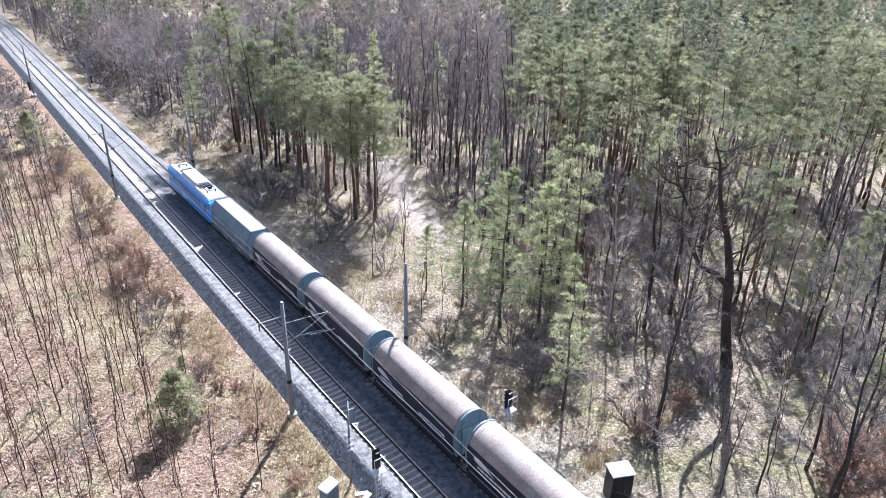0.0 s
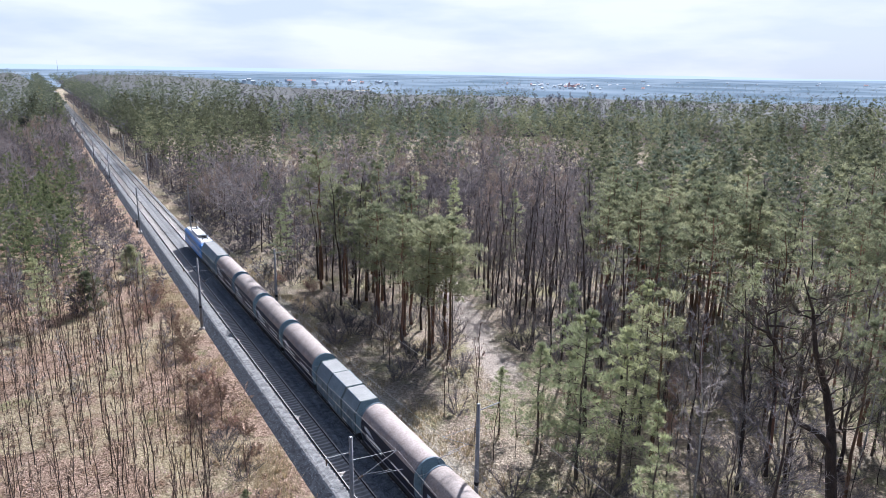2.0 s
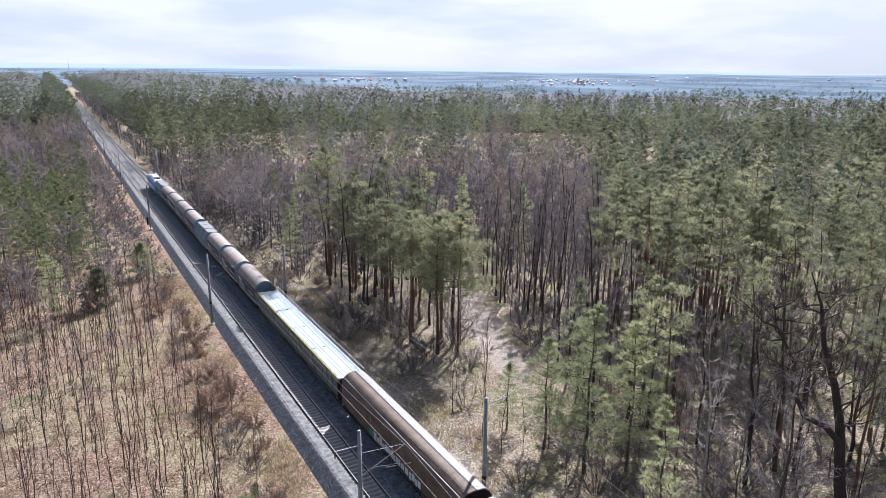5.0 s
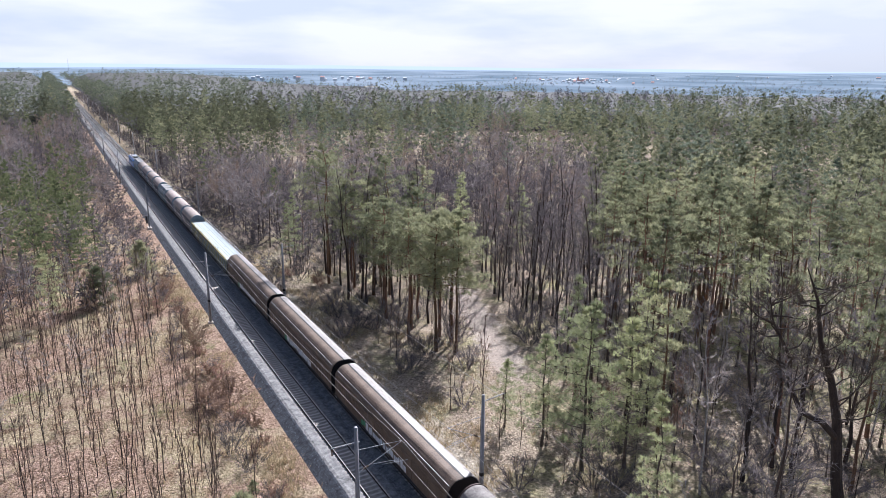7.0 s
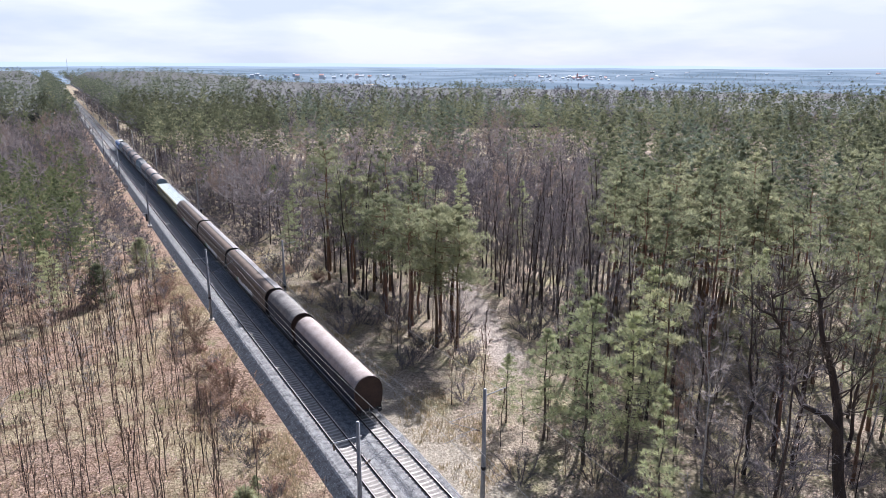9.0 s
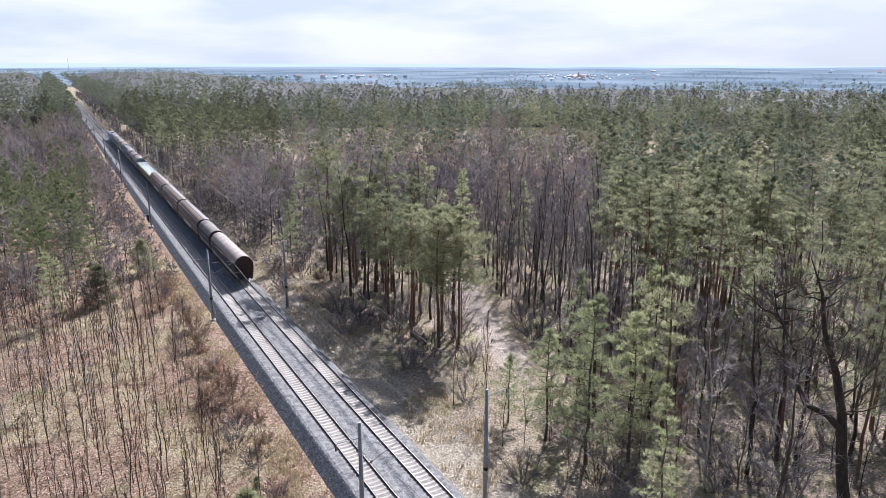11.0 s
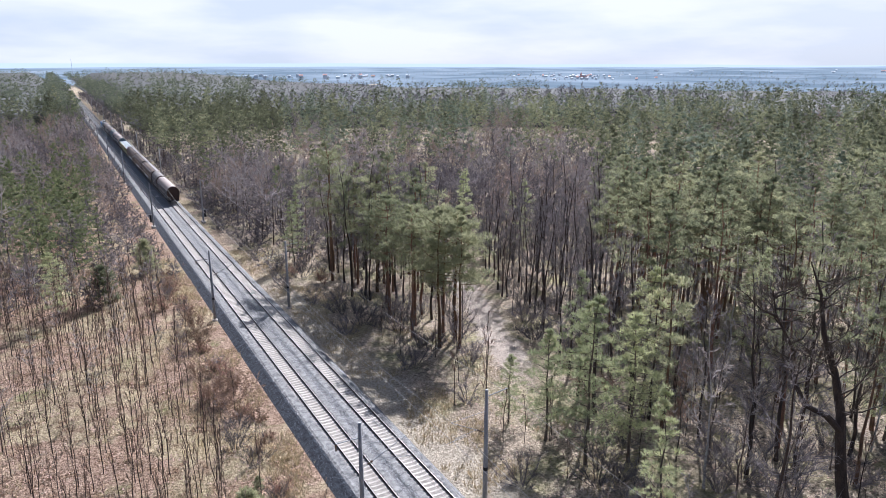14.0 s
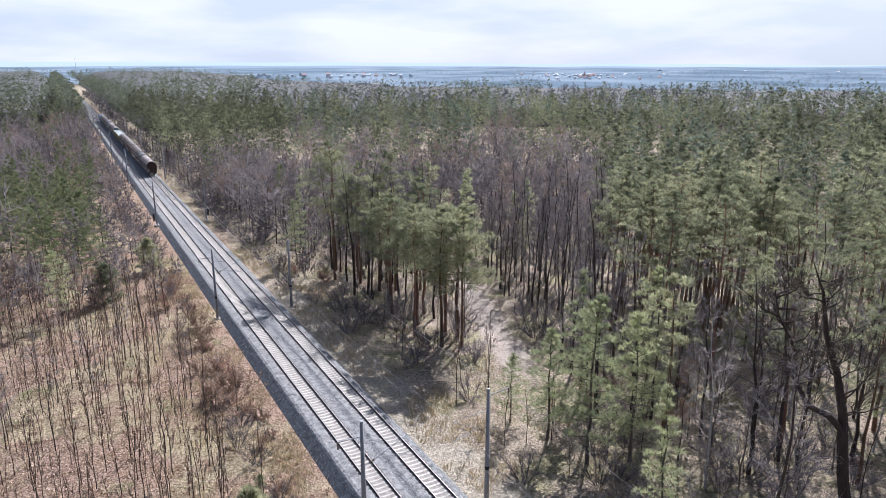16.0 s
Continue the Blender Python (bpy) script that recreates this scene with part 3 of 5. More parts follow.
def build_cabinet(x, y, w, d, h, turn, label, paint):
    m = thing("equipment_cabinet", label, "cabinet", (x, y, FLOOR_Z - 0.03), turn)
    part("body", Shape().box(0, 0, h / 2 + 0.1, w, d, h, 0.02), paint, m)
    part("roof", Shape().loft([[(-w / 2 - 0.08, -d / 2 - 0.08, h + 0.103), (w / 2 + 0.08, -d / 2 - 0.08, h + 0.103), (w / 2 + 0.08, d / 2 + 0.08, h + 0.103), (-w / 2 - 0.08, d / 2 + 0.08, h + 0.103)],
                               [(-w / 2 - 0.05, -d / 2 - 0.05, h + 0.18), (w / 2 + 0.05, -d / 2 - 0.05, h + 0.18), (w / 2 + 0.05, d / 2 + 0.05, h + 0.24), (-w / 2 - 0.05, d / 2 + 0.05, h + 0.24)]]), WHITE, m, "pale sunlit sheet roof")
    part("plinth", Shape().box(0, 0, 0.06, w + 0.15, d + 0.15, 0.3), CONCRETE, m)
    for k in (-0.25, 0.25):
        door = part("door", Shape().box(k * w * 0.96, -d / 2 - 0.012, h / 2 + 0.12, w * 0.45, 0.02, h * 0.9), paint, m)
        part("handle", Shape().box(k * w * 0.5, -d / 2 - 0.04, h / 2, 0.03, 0.03, 0.2), STEEL, door)


def build_lineside():
    build_signal(16.84, 30.0, 4.3, "light signal on a steel post seen from behind")
    build_signal(27.75, 29.7, 4.3, "light signal with ladder and platform beside the track")
    m = thing("lineside_post", "slim grey post with a cross-piece and boards", "post", (16.6, 33.1, FLOOR_Z))
    part("post", Shape().tube([(0, 0, 0), (0, 0, 6.6)], [0.09, 0.07], 8), POLE, m, smooth=True)
    part("crosspiece", Shape().tube([(-0.1, -0.3, 6.5), (0.3, 0.5, 6.6)], 0.04, 5), STEEL, m)
    part("board", Shape().box(0.25, 0.0, 5.7, 0.5, 0.06, 1.2), TEAL, m, "grey-blue board")
    for z in (3.0, 3.4, 3.9):
        part("bracket", Shape().box(0.0, -0.1, z, 0.4, 0.08, 0.1), WHITE, m)
    build_cabinet(14.3, 31.9, 1.1, 0.7, 1.9, 20, "blue-grey lineside cabinet with a sunlit white roof", TEAL)
    # black body colour carries the shade of the backlit cabinet front
    build_cabinet(30.6, 21.4, 1.5, 1.15, 2.5, -24, "tall relay cabinet coloured black for its backlit front, with a pale roof", BLACK)
    rng = random.Random(4)
    for k in range(5):
        m = thing("concrete_slab", "broken pale concrete trough cover on the ground", "slab", (16.3 + rng.uniform(-0.4, 0.3), 29.6 + 0.45 * k, FLOOR_Z + 0.38), rng.uniform(-40, 40), "trough covers")
        part("slab", Shape().box(0, 0, 0.05, 0.9, 0.35, 0.12, 0.02), CONCRETE, m)


build_ground()
build_track_bed()
build_track("track_1", TRACK_A)
build_track("track_2", TRACK_B)
build_line()
build_lineside()


# ---- the train: wagons are built with their middle at the origin, standing on the rails ----
def wheelset(bogie, y):
    for x in (-0.75, 0.75):
        w = part("wheel", Shape().tube([(x - 0.065, y, 0.46), (x + 0.065, y, 0.46)], 0.46, 18), DARK, bogie)
    return w


def bogie(parent, y, base=1.8):
    b = part("bogie", Shape().box(-1.0, y, 0.62, 0.16, base + 1.0, 0.26).box(1.0, y, 0.62, 0.16, base + 1.0, 0.26).box(0, y, 0.66, 2.0, 0.4, 0.3), DARK, parent)
    for d in (-base / 2, base / 2):
        wheelset(b, y + d)
        for x in (-1.09, 1.09):
            part("axle_box", Shape().box(x, y + d, 0.48, 0.12, 0.3, 0.3, 0.03), DARK, b)


def buffers(parent, half):
    for s in (-1, 1):
        part("buffer_beam", Shape().box(0, s * (half - 0.72), 1.05, 2.6, 0.16, 0.42), DARK, parent)
        for x in (-0.875, 0.875):
            part("buffer", Shape().tube([(x, s * (half - 0.64), 1.06), (x, s * (half - 0.1), 1.06)], 0.09, 10).tube([(x, s * (half - 0.1), 1.06), (x, s * half, 1.06)], 0.22, 14), DARK, parent)
        part("coupling", Shape().tube([(0, s * (half - 0.7), 1.0), (0, s * (half - 0.25), 0.9), (0, s * (half - 0.04), 0.95)], 0.05, 6), STEEL, parent)


def hood_profile(w, side, top, n=14, grow=0.0):
    """Left foot, over the round top, to the right foot."""
    a = w / 2 + grow
    pts = [(-a * 0.84, 1.15), (-a * 0.95, 1.75), (-a, 2.45), (-a, side)]
    for i in range(1, n):
        t = math.pi * (1 - i / n)
        pts.append((a * math.cos(t), side + (top - side + grow) * math.sin(t)))
    return pts + [(a, side), (a, 2.45), (a * 0.95, 1.75), (a * 0.84, 1.15)]


def marks(parent, x, y0, z, rng, swoosh=True, rows=2):
    """Plain shapes in place of a logo and of lettering on the side."""
    if swoosh:
        s, rings = Shape(), []
        for k in range(9):
            u = k / 8
            h = max(0.03, 0.26 * math.sin(math.pi * min(1, 0.15 + u * 0.9)) * (1 - 0.55 * u))
            y, c = y0 + 1.7 - 2.0 * u, z + 0.5 - 0.28 * u * u
            rings.append([(x - 0.008, y, c - h), (x - 0.008, y, c + h), (x + 0.006, y, c + h), (x + 0.006, y, c - h)])
        s.loft(rings)
        part("emblem", s, MARK, parent, "white curved emblem shape")
    for r in range(rows):
        s = Shape()
        y = y0 + 1.3
        while y > y0 - 1.8:
            w = rng.uniform(0.16, 0.4)
            s.box(x, y - w / 2, z - 0.02 - 0.34 * r, 0.012, w, 0.2 if r == 0 else 0.12)
            y -= w + 0.09
        part("lettering", s, MARK, parent, "row of plain white bars")


def tarp_wagon(half, label, seed, marked=True, end_mat=None, hood_mat=None):
    rng = random.Random(seed)
    w = thing("covered_wagon", label, "wagon", group="goods wagons")
    L = half - 0.62
    part("underframe", Shape().box(0, 0, 1.02, 2.5, 2 * L, 0.3).box(-1.28, 0, 0.98, 0.12, 2 * L, 0.36).box(1.28, 0, 0.98, 0.12, 2 * L, 0.36), DARK, w)
    # the hood is a sheet over hoops: it sinks a little between them
    rings, n = [], max(6, int(L * 2 / 0.62))
    for k in range(2 * n + 1):
        y = -L + 0.13 + (2 * L - 0.26) * k / (2 * n)
        rings.append([(x, y, z) for x, z in hood_profile(2.9, 3.02, 4.55, grow=0.0 if k % 2 else -0.006 + rng.uniform(-0.004, 0.004))])
    part("hood", Shape().loft(rings), hood_mat or TARP, w, smooth=True)
    for s in (-1, 1):
        a = 1.45
        # the upper part of this sheet stands in for shade on the hood
        low = [(s * a * 0.846, 1.16), (s * (a * 0.952 + 0.008), 1.75), (s * (a + 0.008), 2.45), (s * (a + 0.008), 3.02), (s * (a * 0.966 + 0.008), 3.42), (s * (a * 0.90 - 0.03), 3.42), (s * (a - 0.03), 3.0), (s * (a * 0.95 - 0.03), 1.75), (s * a * 0.80, 1.16)]
        part("side_sheet", Shape().along(low, -L + 0.14, L - 0.14), NAVY_AND_SHADE, w, "dark navy lower side sheet, carried up over the hood's shaded flank")
        e = part("end_wall", Shape().loft([[(x, s * (L - 0.12), z) for x, z in hood_profile(2.9, 3.02, 4.55, grow=0.04)], [(x, s * L, z) for x, z in hood_profile(2.9, 3.02, 4.55, grow=0.04)]]), end_mat or TEAL, w, "rounded steel end wall")
        if end_mat:
            continue
        for x in (-0.75, 0.75):
            part("end_rib", Shape().box(x, s * (L + 0.04), 2.6, 0.1, 0.08, 2.9), end_mat or TEAL, e)
        part("end_rail", Shape().box(0, s * (L + 0.06), 3.3, 2.4, 0.05, 0.07), STEEL, e)
    for x in (-1.3, 1.3):
        part("hood_rail", Shape().box(x, 0, 1.2, 0.05, 2 * L - 0.6, 0.12), STEEL, w)
    if marked:
        marks(w, -1.464, L * 0.52, 2.35, rng)
        marks(w, -1.464, -L * 0.45, 2.3, rng, False, 1)
    d = half - (2.3 if half < 8 else 3.0)
    bogie(w, -d)
    bogie(w, d)
    buffers(w, half)
    return w


def telescopic_wagon(half, label, count=3):
    w = thing("telescopic_wagon", label, "wagon", group="goods wagons")
    L = half - 0.62
    part("underframe", Shape().box(0, 0, 1.02, 2.6, 2 * L, 0.32), DARK, w)
    third = 2 * L / count

    def section(g):
        return [(-1.42 - g, 1.16), (-1.45 - g, 3.2), (-0.86 - g * 0.5, 4.3 + g), (0.86 + g * 0.5, 4.3 + g), (1.45 + g, 3.2), (1.42 + g, 1.16)]

    for k in range(count):
        g = 0.06 if k == 1 else 0.0
        y0 = -L + third * k + (0.0 if k != 1 else -0.12)
        y1 = y0 + third + (0.24 if k == 1 else 0)
        h = part("hood", Shape().along(section(g), y0, y1), TEAL, w)
        part("top_sheet", Shape().box(0, (y0 + y1) / 2, 4.306 + g, 1.66, y1 - y0 - 0.14, 0.012), TEAL_TOP, h, "pale grey top sheet")
        for y in (y0 + 0.09, y1 - 0.09):
            part("hood_frame", Shape().loft([[(x, y - 0.05, z) for x, z in section(g + 0.045)], [(x, y + 0.05, z) for x, z in section(g + 0.045)]]), CABINET, h, "dark hoop frame")
        for i in range(27 // count):
            y = y0 + 0.35 + (y1 - y0 - 0.7) * i / (27 // count - 1)
            for s in (-1, 1):
                part("side_rib", Shape().box(s * (1.465 + g), y, 2.1, 0.05, 0.1, 1.7), TEAL, h)
    part("lettering", Shape().box(-1.53, L * 0.2, 1.42, 0.012, 1.3, 0.16).box(-1.53, -L * 0.5, 1.42, 0.012, 0.9, 0.16), MARK, w)
    d = half - 2.3
    bogie(w, -d)
    bogie(w, d)
    buffers(w, half)
    return w


def car_carrier(half, label):
    w = thing("car_transporter_wagon", label, "wagon", group="goods wagons")
    L = half - 0.6
    part("lower_deck", Shape().box(0, 0, 1.0, 2.7, 2 * L, 0.2), DARK, w)
    deck = part("upper_deck", Shape().box(0, 0, 3.3, 2.72, 2 * L, 0.1), DECK, w, "white sunlit metal deck")
    for x in (-0.62, -0.2, 0.62):
        part("deck_joint", Shape().box(x, 0, 3.353, 0.06, 2 * L - 0.1, 0.008), CABINET, deck)
    for s, m in ((-1, YELLOW), (1, WHITE)):
        part("deck_edge", Shape().box(s * 1.42, 0, 3.32, 0.12, 2 * L, 0.2), m, deck)
    k = 0
    y = -L + 0.4
    while y < L - 0.2:
        for s in (-1, 1):
            part("pillar", Shape().tube([(s * 1.36, y, 1.1), (s * 1.36, y + 0.25, 3.25)], 0.05, 5), YELLOW if s < 0 else STEEL, w)
            part("railing_post", Shape().box(s * 1.46, y, 3.65, 0.05, 0.06, 0.6 if s > 0 else 0.34), STEEL if s > 0 else YELLOW, w)
        if y + 1.5 < L:
            for s in (-1, 1):
                part("side_panel", Shape().box(s * 1.31, y + 0.78, 2.05, 0.04, 1.4, 1.9), CABINET, w, "dark perforated side panel")
        y += 1.55
        k += 1
    part("railing", Shape().tube([(1.46, -L, 3.95), (1.46, L, 3.95)], 0.035, 6), WHITE, w, "white hand rail")
    part("railing", Shape().tube([(-1.46, -L, 3.66), (-1.46, L, 3.66)], 0.03, 6), YELLOW, w, "yellow hand rail")
    for y in (-L * 0.45, 0.12, L * 0.45):
        part("wheel_chock", Shape().box(0.25, y, 3.39, 0.3, 0.16, 0.08, 0.02).box(-0.95, y, 3.39, 0.3, 0.16, 0.08, 0.02), CABINET, deck)
    for y in (-half + 2.4, -half + 14, half - 14, half - 2.4):
        bogie(w, y)
    buffers(w, half)
    return w


def sliding_wall_wagon(half, label, seed):
    rng = random.Random(seed)
    w = thing("sliding_wall_wagon", label, "wagon", group="goods wagons")
    L = half - 0.62
    part("underframe", Shape().box(0, 0, 1.0, 2.7, 2 * L, 0.35), DARK, w)

    def roof(side):
        pts = []
        for i in range(9):
            t = i / 8
            x = side * (0.05 + 1.37 * t)
            pts.append((x, 4.42 - 0.16 * t ** 2 - 0.95 * max(0, t - 0.35) ** 2 * 1.6))
        return pts + [(side * 1.42, 3.2), (side * 0.05, 3.2)]

    part("body", Shape().along([(-1.42, 1.18), (-1.42, 3.19), (1.42, 3.19), (1.42, 1.18)], -L, L), BROWN, w)
    left = part("roof_sheet", Shape().along(roof(-1), -L, L), BROWN, w, "brown rounded roof sheet")
    # sunlight on this half of the roof is painted as a paler sheet
    part("roof_sheet", Shape().along(roof(1), -L, L), LIT_ROOF_AND_RAIL, w, "roof sheet coloured pale for the sunlit half")
    part("roof_ridge", Shape().box(0, 0, 4.38, 0.16, 2 * L, 0.1), BLACK, w, "dark ridge beam")
    for x, z in ((-0.72, 4.27), (-0.86, 4.22), (-1.2, 3.96)):
        part("roof_rail", Shape().box(x, 0, z, 0.05, 2 * L - 0.3, 0.05), LIT_ROOF_AND_RAIL, left)
    n = 14
    for i in range(n):
        y = -L + 0.4 + (2 * L - 0.8) * i / (n - 1)
        part("roof_strap", Shape().box(-0.8, y, 4.28, 0.3, 0.07, 0.05), BROWN, left)
    for k in range(4):
        y = -L + 2 * L * (k + 0.5) / 4
        door = part("sliding_wall", Shape().box(-1.45, y, 2.2, 0.06, 2 * L / 4 - 0.08, 1.9), BROWN, w)
        for i in range(5):
            part("wall_rib", Shape().box(-1.49, y + (i - 2) * L / 11, 2.2, 0.03, 0.08, 1.8), BROWN, door)
    for s in (-1, 1):
        part("end_wall", Shape().along([(-1.44, 1.15), (-1.44, 3.3), (-1.1, 4.0), (-0.6, 4.36), (0.6, 4.36), (1.1, 4.0), (1.44, 3.3), (1.44, 1.15)], s * L - 0.06, s * L + 0.06), BLACK, w, "dark end wall")
    y = L * 0.4
    for mat, cnt in ((GREEN_MARK, 2), (MARK, 16)):
        for k in range(cnt):
            d = rng.uniform(0.3, 0.6)
            part("spray_paint", Shape().box(-1.512, y - d / 2, 1.65 + rng.uniform(-0.12, 0.12), 0.012, d, rng.uniform(0.45, 0.8)), mat, w, "spray-painted shape")
            y -= d + rng.uniform(0.05, 0.18)
    d = half - 3.2
    bogie(w, -d)
    bogie(w, d)
    buffers(w, half)
    return w


def locomotive(half):
    w = thing("electric_locomotive", "bright blue electric locomotive with a white roof", "locomotive")
    L = half - 0.55

    def ring(y, k, top=3.55):
        a = 1.48 - k
        return [(-a, y, 1.0), (-a, y, 2.9), (-a + 0.1, y, 3.3), (-a + 0.4, y, top), (a - 0.4, y, top), (a - 0.1, y, 3.3), (a, y, 2.9), (a, y, 1.0)]

    body = part("body", Shape().loft([ring(-L, 0.14, 3.2), ring(-L + 0.25, 0.05, 3.4), ring(-L + 1.1, 0), ring(L - 1.1, 0), ring(L - 0.25, 0.05, 3.4), ring(L, 0.14, 3.2)]), BLUE, w)
    part("side_grille", Shape().box(-1.482, 0, 2.62, 0.03, 2 * L - 5.2, 0.62), BLUE_GREY, body, "dull blue-grey grille band")
    for k in range(11):
        part("grille_slat", Shape().box(-1.5, -4.6 + 0.92 * k, 2.62, 0.03, 0.07, 0.6), BLUE, body)
    part("side_grille", Shape().box(1.482, 0, 2.62, 0.03, 2 * L - 5.2, 0.62), BLUE_GREY, body)
    part("stripe", Shape().box(-1.49, 0, 1.9, 0.012, 2 * L - 3.0, 0.05), MARK, body)
    part("emblem", Shape().box(-1.492, 1.6, 1.55, 0.012, 0.35, 0.8).box(-1.492, 1.05, 1.45, 0.012, 0.4, 0.5).box(-1.492, 0.45, 1.5, 0.012, 0.5, 0.24), MARK, body, "white emblem shapes")
    for s in (-1, 1):
        cab = part("cab_front", Shape().box(0, s * (L + 0.005), 2.68, 2.3, 0.05, 0.85, 0.04), WHITE, body, "white window surround")
        for x in (-0.57, 0.57):
            part("windscreen", Shape().box(x, s * (L + 0.03), 2.72, 0.98, 0.03, 0.62), GLASS, cab)
        for x in (-0.85, 0.85):
            part("headlight", Shape().tube([(x, s * L, 1.55), (x, s * (L + 0.09), 1.55)], 0.14, 12), WHITE, cab)
        part("top_light", Shape().tube([(0, s * (L - 0.1), 3.22), (0, s * (L + 0.04), 3.22)], 0.13, 12), WHITE, cab)
        for x in (-1.47, 1.47):
            part("side_window", Shape().box(x, s * (L - 0.95), 2.62, 0.05, 0.75, 0.6), GLASS, body)
            part("cab_door", Shape().box(x, s * (L - 1.75), 2.1, 0.05, 0.6, 1.9), BLUE, body)
        part("hand_rail", Shape().tube([(-1.5, s * (L - 1.4), 1.3), (-1.53, s * (L - 1.4), 2.8)], 0.02, 5), STEEL, body)
    roof = part("roof", Shape().loft([[(-1.15, -L + 0.5, 3.5), (1.15, -L + 0.5, 3.5), (1.0, -L + 0.7, 3.66), (-1.0, -L + 0.7, 3.66)], [(-1.15, L - 0.5, 3.5), (1.15, L - 0.5, 3.5), (1.0, L - 0.7, 3.66), (-1.0, L - 0.7, 3.66)]]), ROOF, w, "white roof panels")
    part("roof_hood", Shape().box(0, 0.4, 3.82, 1.7, 5.6, 0.36, 0.1), WHITE, roof, "raised white roof hood")
    for s in (-1, 1):
        y = s * (L - 3.3)
        pan = part("pantograph", Shape().tube([(-0.55, y - 0.9, 3.95), (0.55, y - 0.9, 3.95), (0.55, y + 0.9, 3.95), (-0.55, y + 0.9, 3.95), (-0.55, y - 0.9, 3.95)], 0.05, 5), DARK, w, "dark pantograph frame")
        if s < 0:
            part("pantograph_arm", Shape().tube([(-0.5, y - 0.8, 4.0), (-0.62, y + 0.6, 4.1)], 0.035, 5).tube([(0.5, y - 0.8, 4.0), (0.62, y + 0.6, 4.1)], 0.035, 5), STEEL, pan)
            part("collector_head", Shape().tube([(-0.95, y + 0.6, 4.05), (-0.6, y + 0.6, 4.16), (0.6, y + 0.6, 4.16), (0.95, y + 0.6, 4.05)], 0.05, 5), STEEL, pan)
        else:
            part("pantograph_arm", Shape().tube([(-0.5, y + 0.8, 4.0), (-0.5, y - 0.7, 4.8), (-0.55, y + 0.2, 5.05)], 0.035, 5).tube([(0.5, y + 0.8, 4.0), (0.5, y - 0.7, 4.8), (0.55, y + 0.2, 5.05)], 0.035, 5), STEEL, pan)
            part("collector_head", Shape().tube([(-0.95, y + 0.2, 5.07), (-0.6, y + 0.2, 5.15), (0.6, y + 0.2, 5.15), (0.95, y + 0.2, 5.07)], 0.04, 5), STEEL, pan)
        for x in (-0.5, 0.5):
            for d in (-0.8, 0.8):
                part("insulator", Shape().tube([(x, y + d, 3.64), (x, y + d, 3.94)], 0.08, 8), BROWN, pan)
    for y in (-3.4, -2.7, 3.8):
        part("roof_equipment", Shape().box(0.3, y - 0.6, 3.78, 0.5, 0.35, 0.25, 0.03).tube([(-0.8, y, 3.75), (0.8, y, 3.75)], 0.1, 8), DARK, roof)
    part("roof_conductor", Shape().tube([(-0.75, -L + 2.2, 3.98), (-0.75, L - 2.2, 3.98)], 0.025, 5), WIRE, roof)
    part("underframe", Shape().box(0, 0, 0.95, 2.6, 2 * L - 0.4, 0.3).box(0, 0, 0.65, 2.2, 3.2, 0.6), DARK, w)
    bogie(w, -4.15, 3.2)
    bogie(w, 4.15, 3.2)
    buffers(w, half)
    w.scale = (1.0, 1.0, 1.06)
    return w


# each vehicle with the place of its middle on the line when the clip starts
TRAIN = []
SPEED = 25.46


def build_train():
    y = 93.6

    def couple(make, half, *more):
        nonlocal y
        TRAIN.append((make(half, *more), y - half))
        y -= 2 * half

    tarp = "goods wagon with a dusty brown rounded tarpaulin hood"
    couple(locomotive, 8.45)
    couple(telescopic_wagon, 6.02, "grey-blue telescopic hood wagon behind the locomotive", 1)
    for k in range(4):
        couple(tarp_wagon, 6.02, tarp, 10 + k)
    couple(telescopic_wagon, 6.02, "grey-teal telescopic hood wagon with three ribbed hood sections")
    for k in range(3):
        couple(tarp_wagon, 6.02, tarp, 20 + k)
    couple(car_carrier, 16.6, "empty car transporter wagon with a white deck and yellow edge")
    for k in range(3):
        couple(sliding_wall_wagon, 12.4, "long brown sliding-wall wagon with a pale streaked roof", 30 + k)
    couple(tarp_wagon, 6.0, "goods wagon with a dirty grey creased tarpaulin hood", 40, False, RUST_END, TARP_GREY)
    couple(tarp_wagon, 10.2, "long goods wagon with brown tarpaulin hood and rust-brown end wall", 41, False, RUST_END)
    return y


build_train()


# ---- woods ----
def up_dir(az, el):
    return Vector((math.cos(az) * math.cos(el), math.sin(az) * math.cos(el), math.sin(el)))


def trunk_path(rng, height, lean, r, steps=7, crook=0.011):
    pts, radii, p = [], [], Vector((0, 0, -0.35))
    a = rng.uniform(0, 6.28)
    drift = Vector((math.cos(a), math.sin(a), 0)) * lean
    for k in range(steps + 1):
        u = k / steps
        wob = Vector((rng.uniform(-1, 1), rng.uniform(-1, 1), 0)) * crook * height * (1 if 0 < k else 0)
        pts.append(Vector((0, 0, -0.35 + u * (height + 0.35))) + drift * u * u * height + wob)
        radii.append(r * (1.25 if k == 0 else 1) * (1 - 0.86 * u) + 0.008)
    return pts, radii


def on_path(pts, u):
    k = min(len(pts) - 2, int(u * (len(pts) - 1)))
    w = u * (len(pts) - 1) - k
    return pts[k].lerp(pts[k + 1], w)


def sliver(shape, p, q, w):
    """The finest twigs: a single narrow triangle each."""
    d = q - p
    u = d.cross(Vector((0.4 - p.y % 0.8, 0.4 - p.x % 0.8, 0.3))).normalized() * w
    shape.add([p - u * 0.5, p + u * 0.5, q], [(0, 1, 2)])


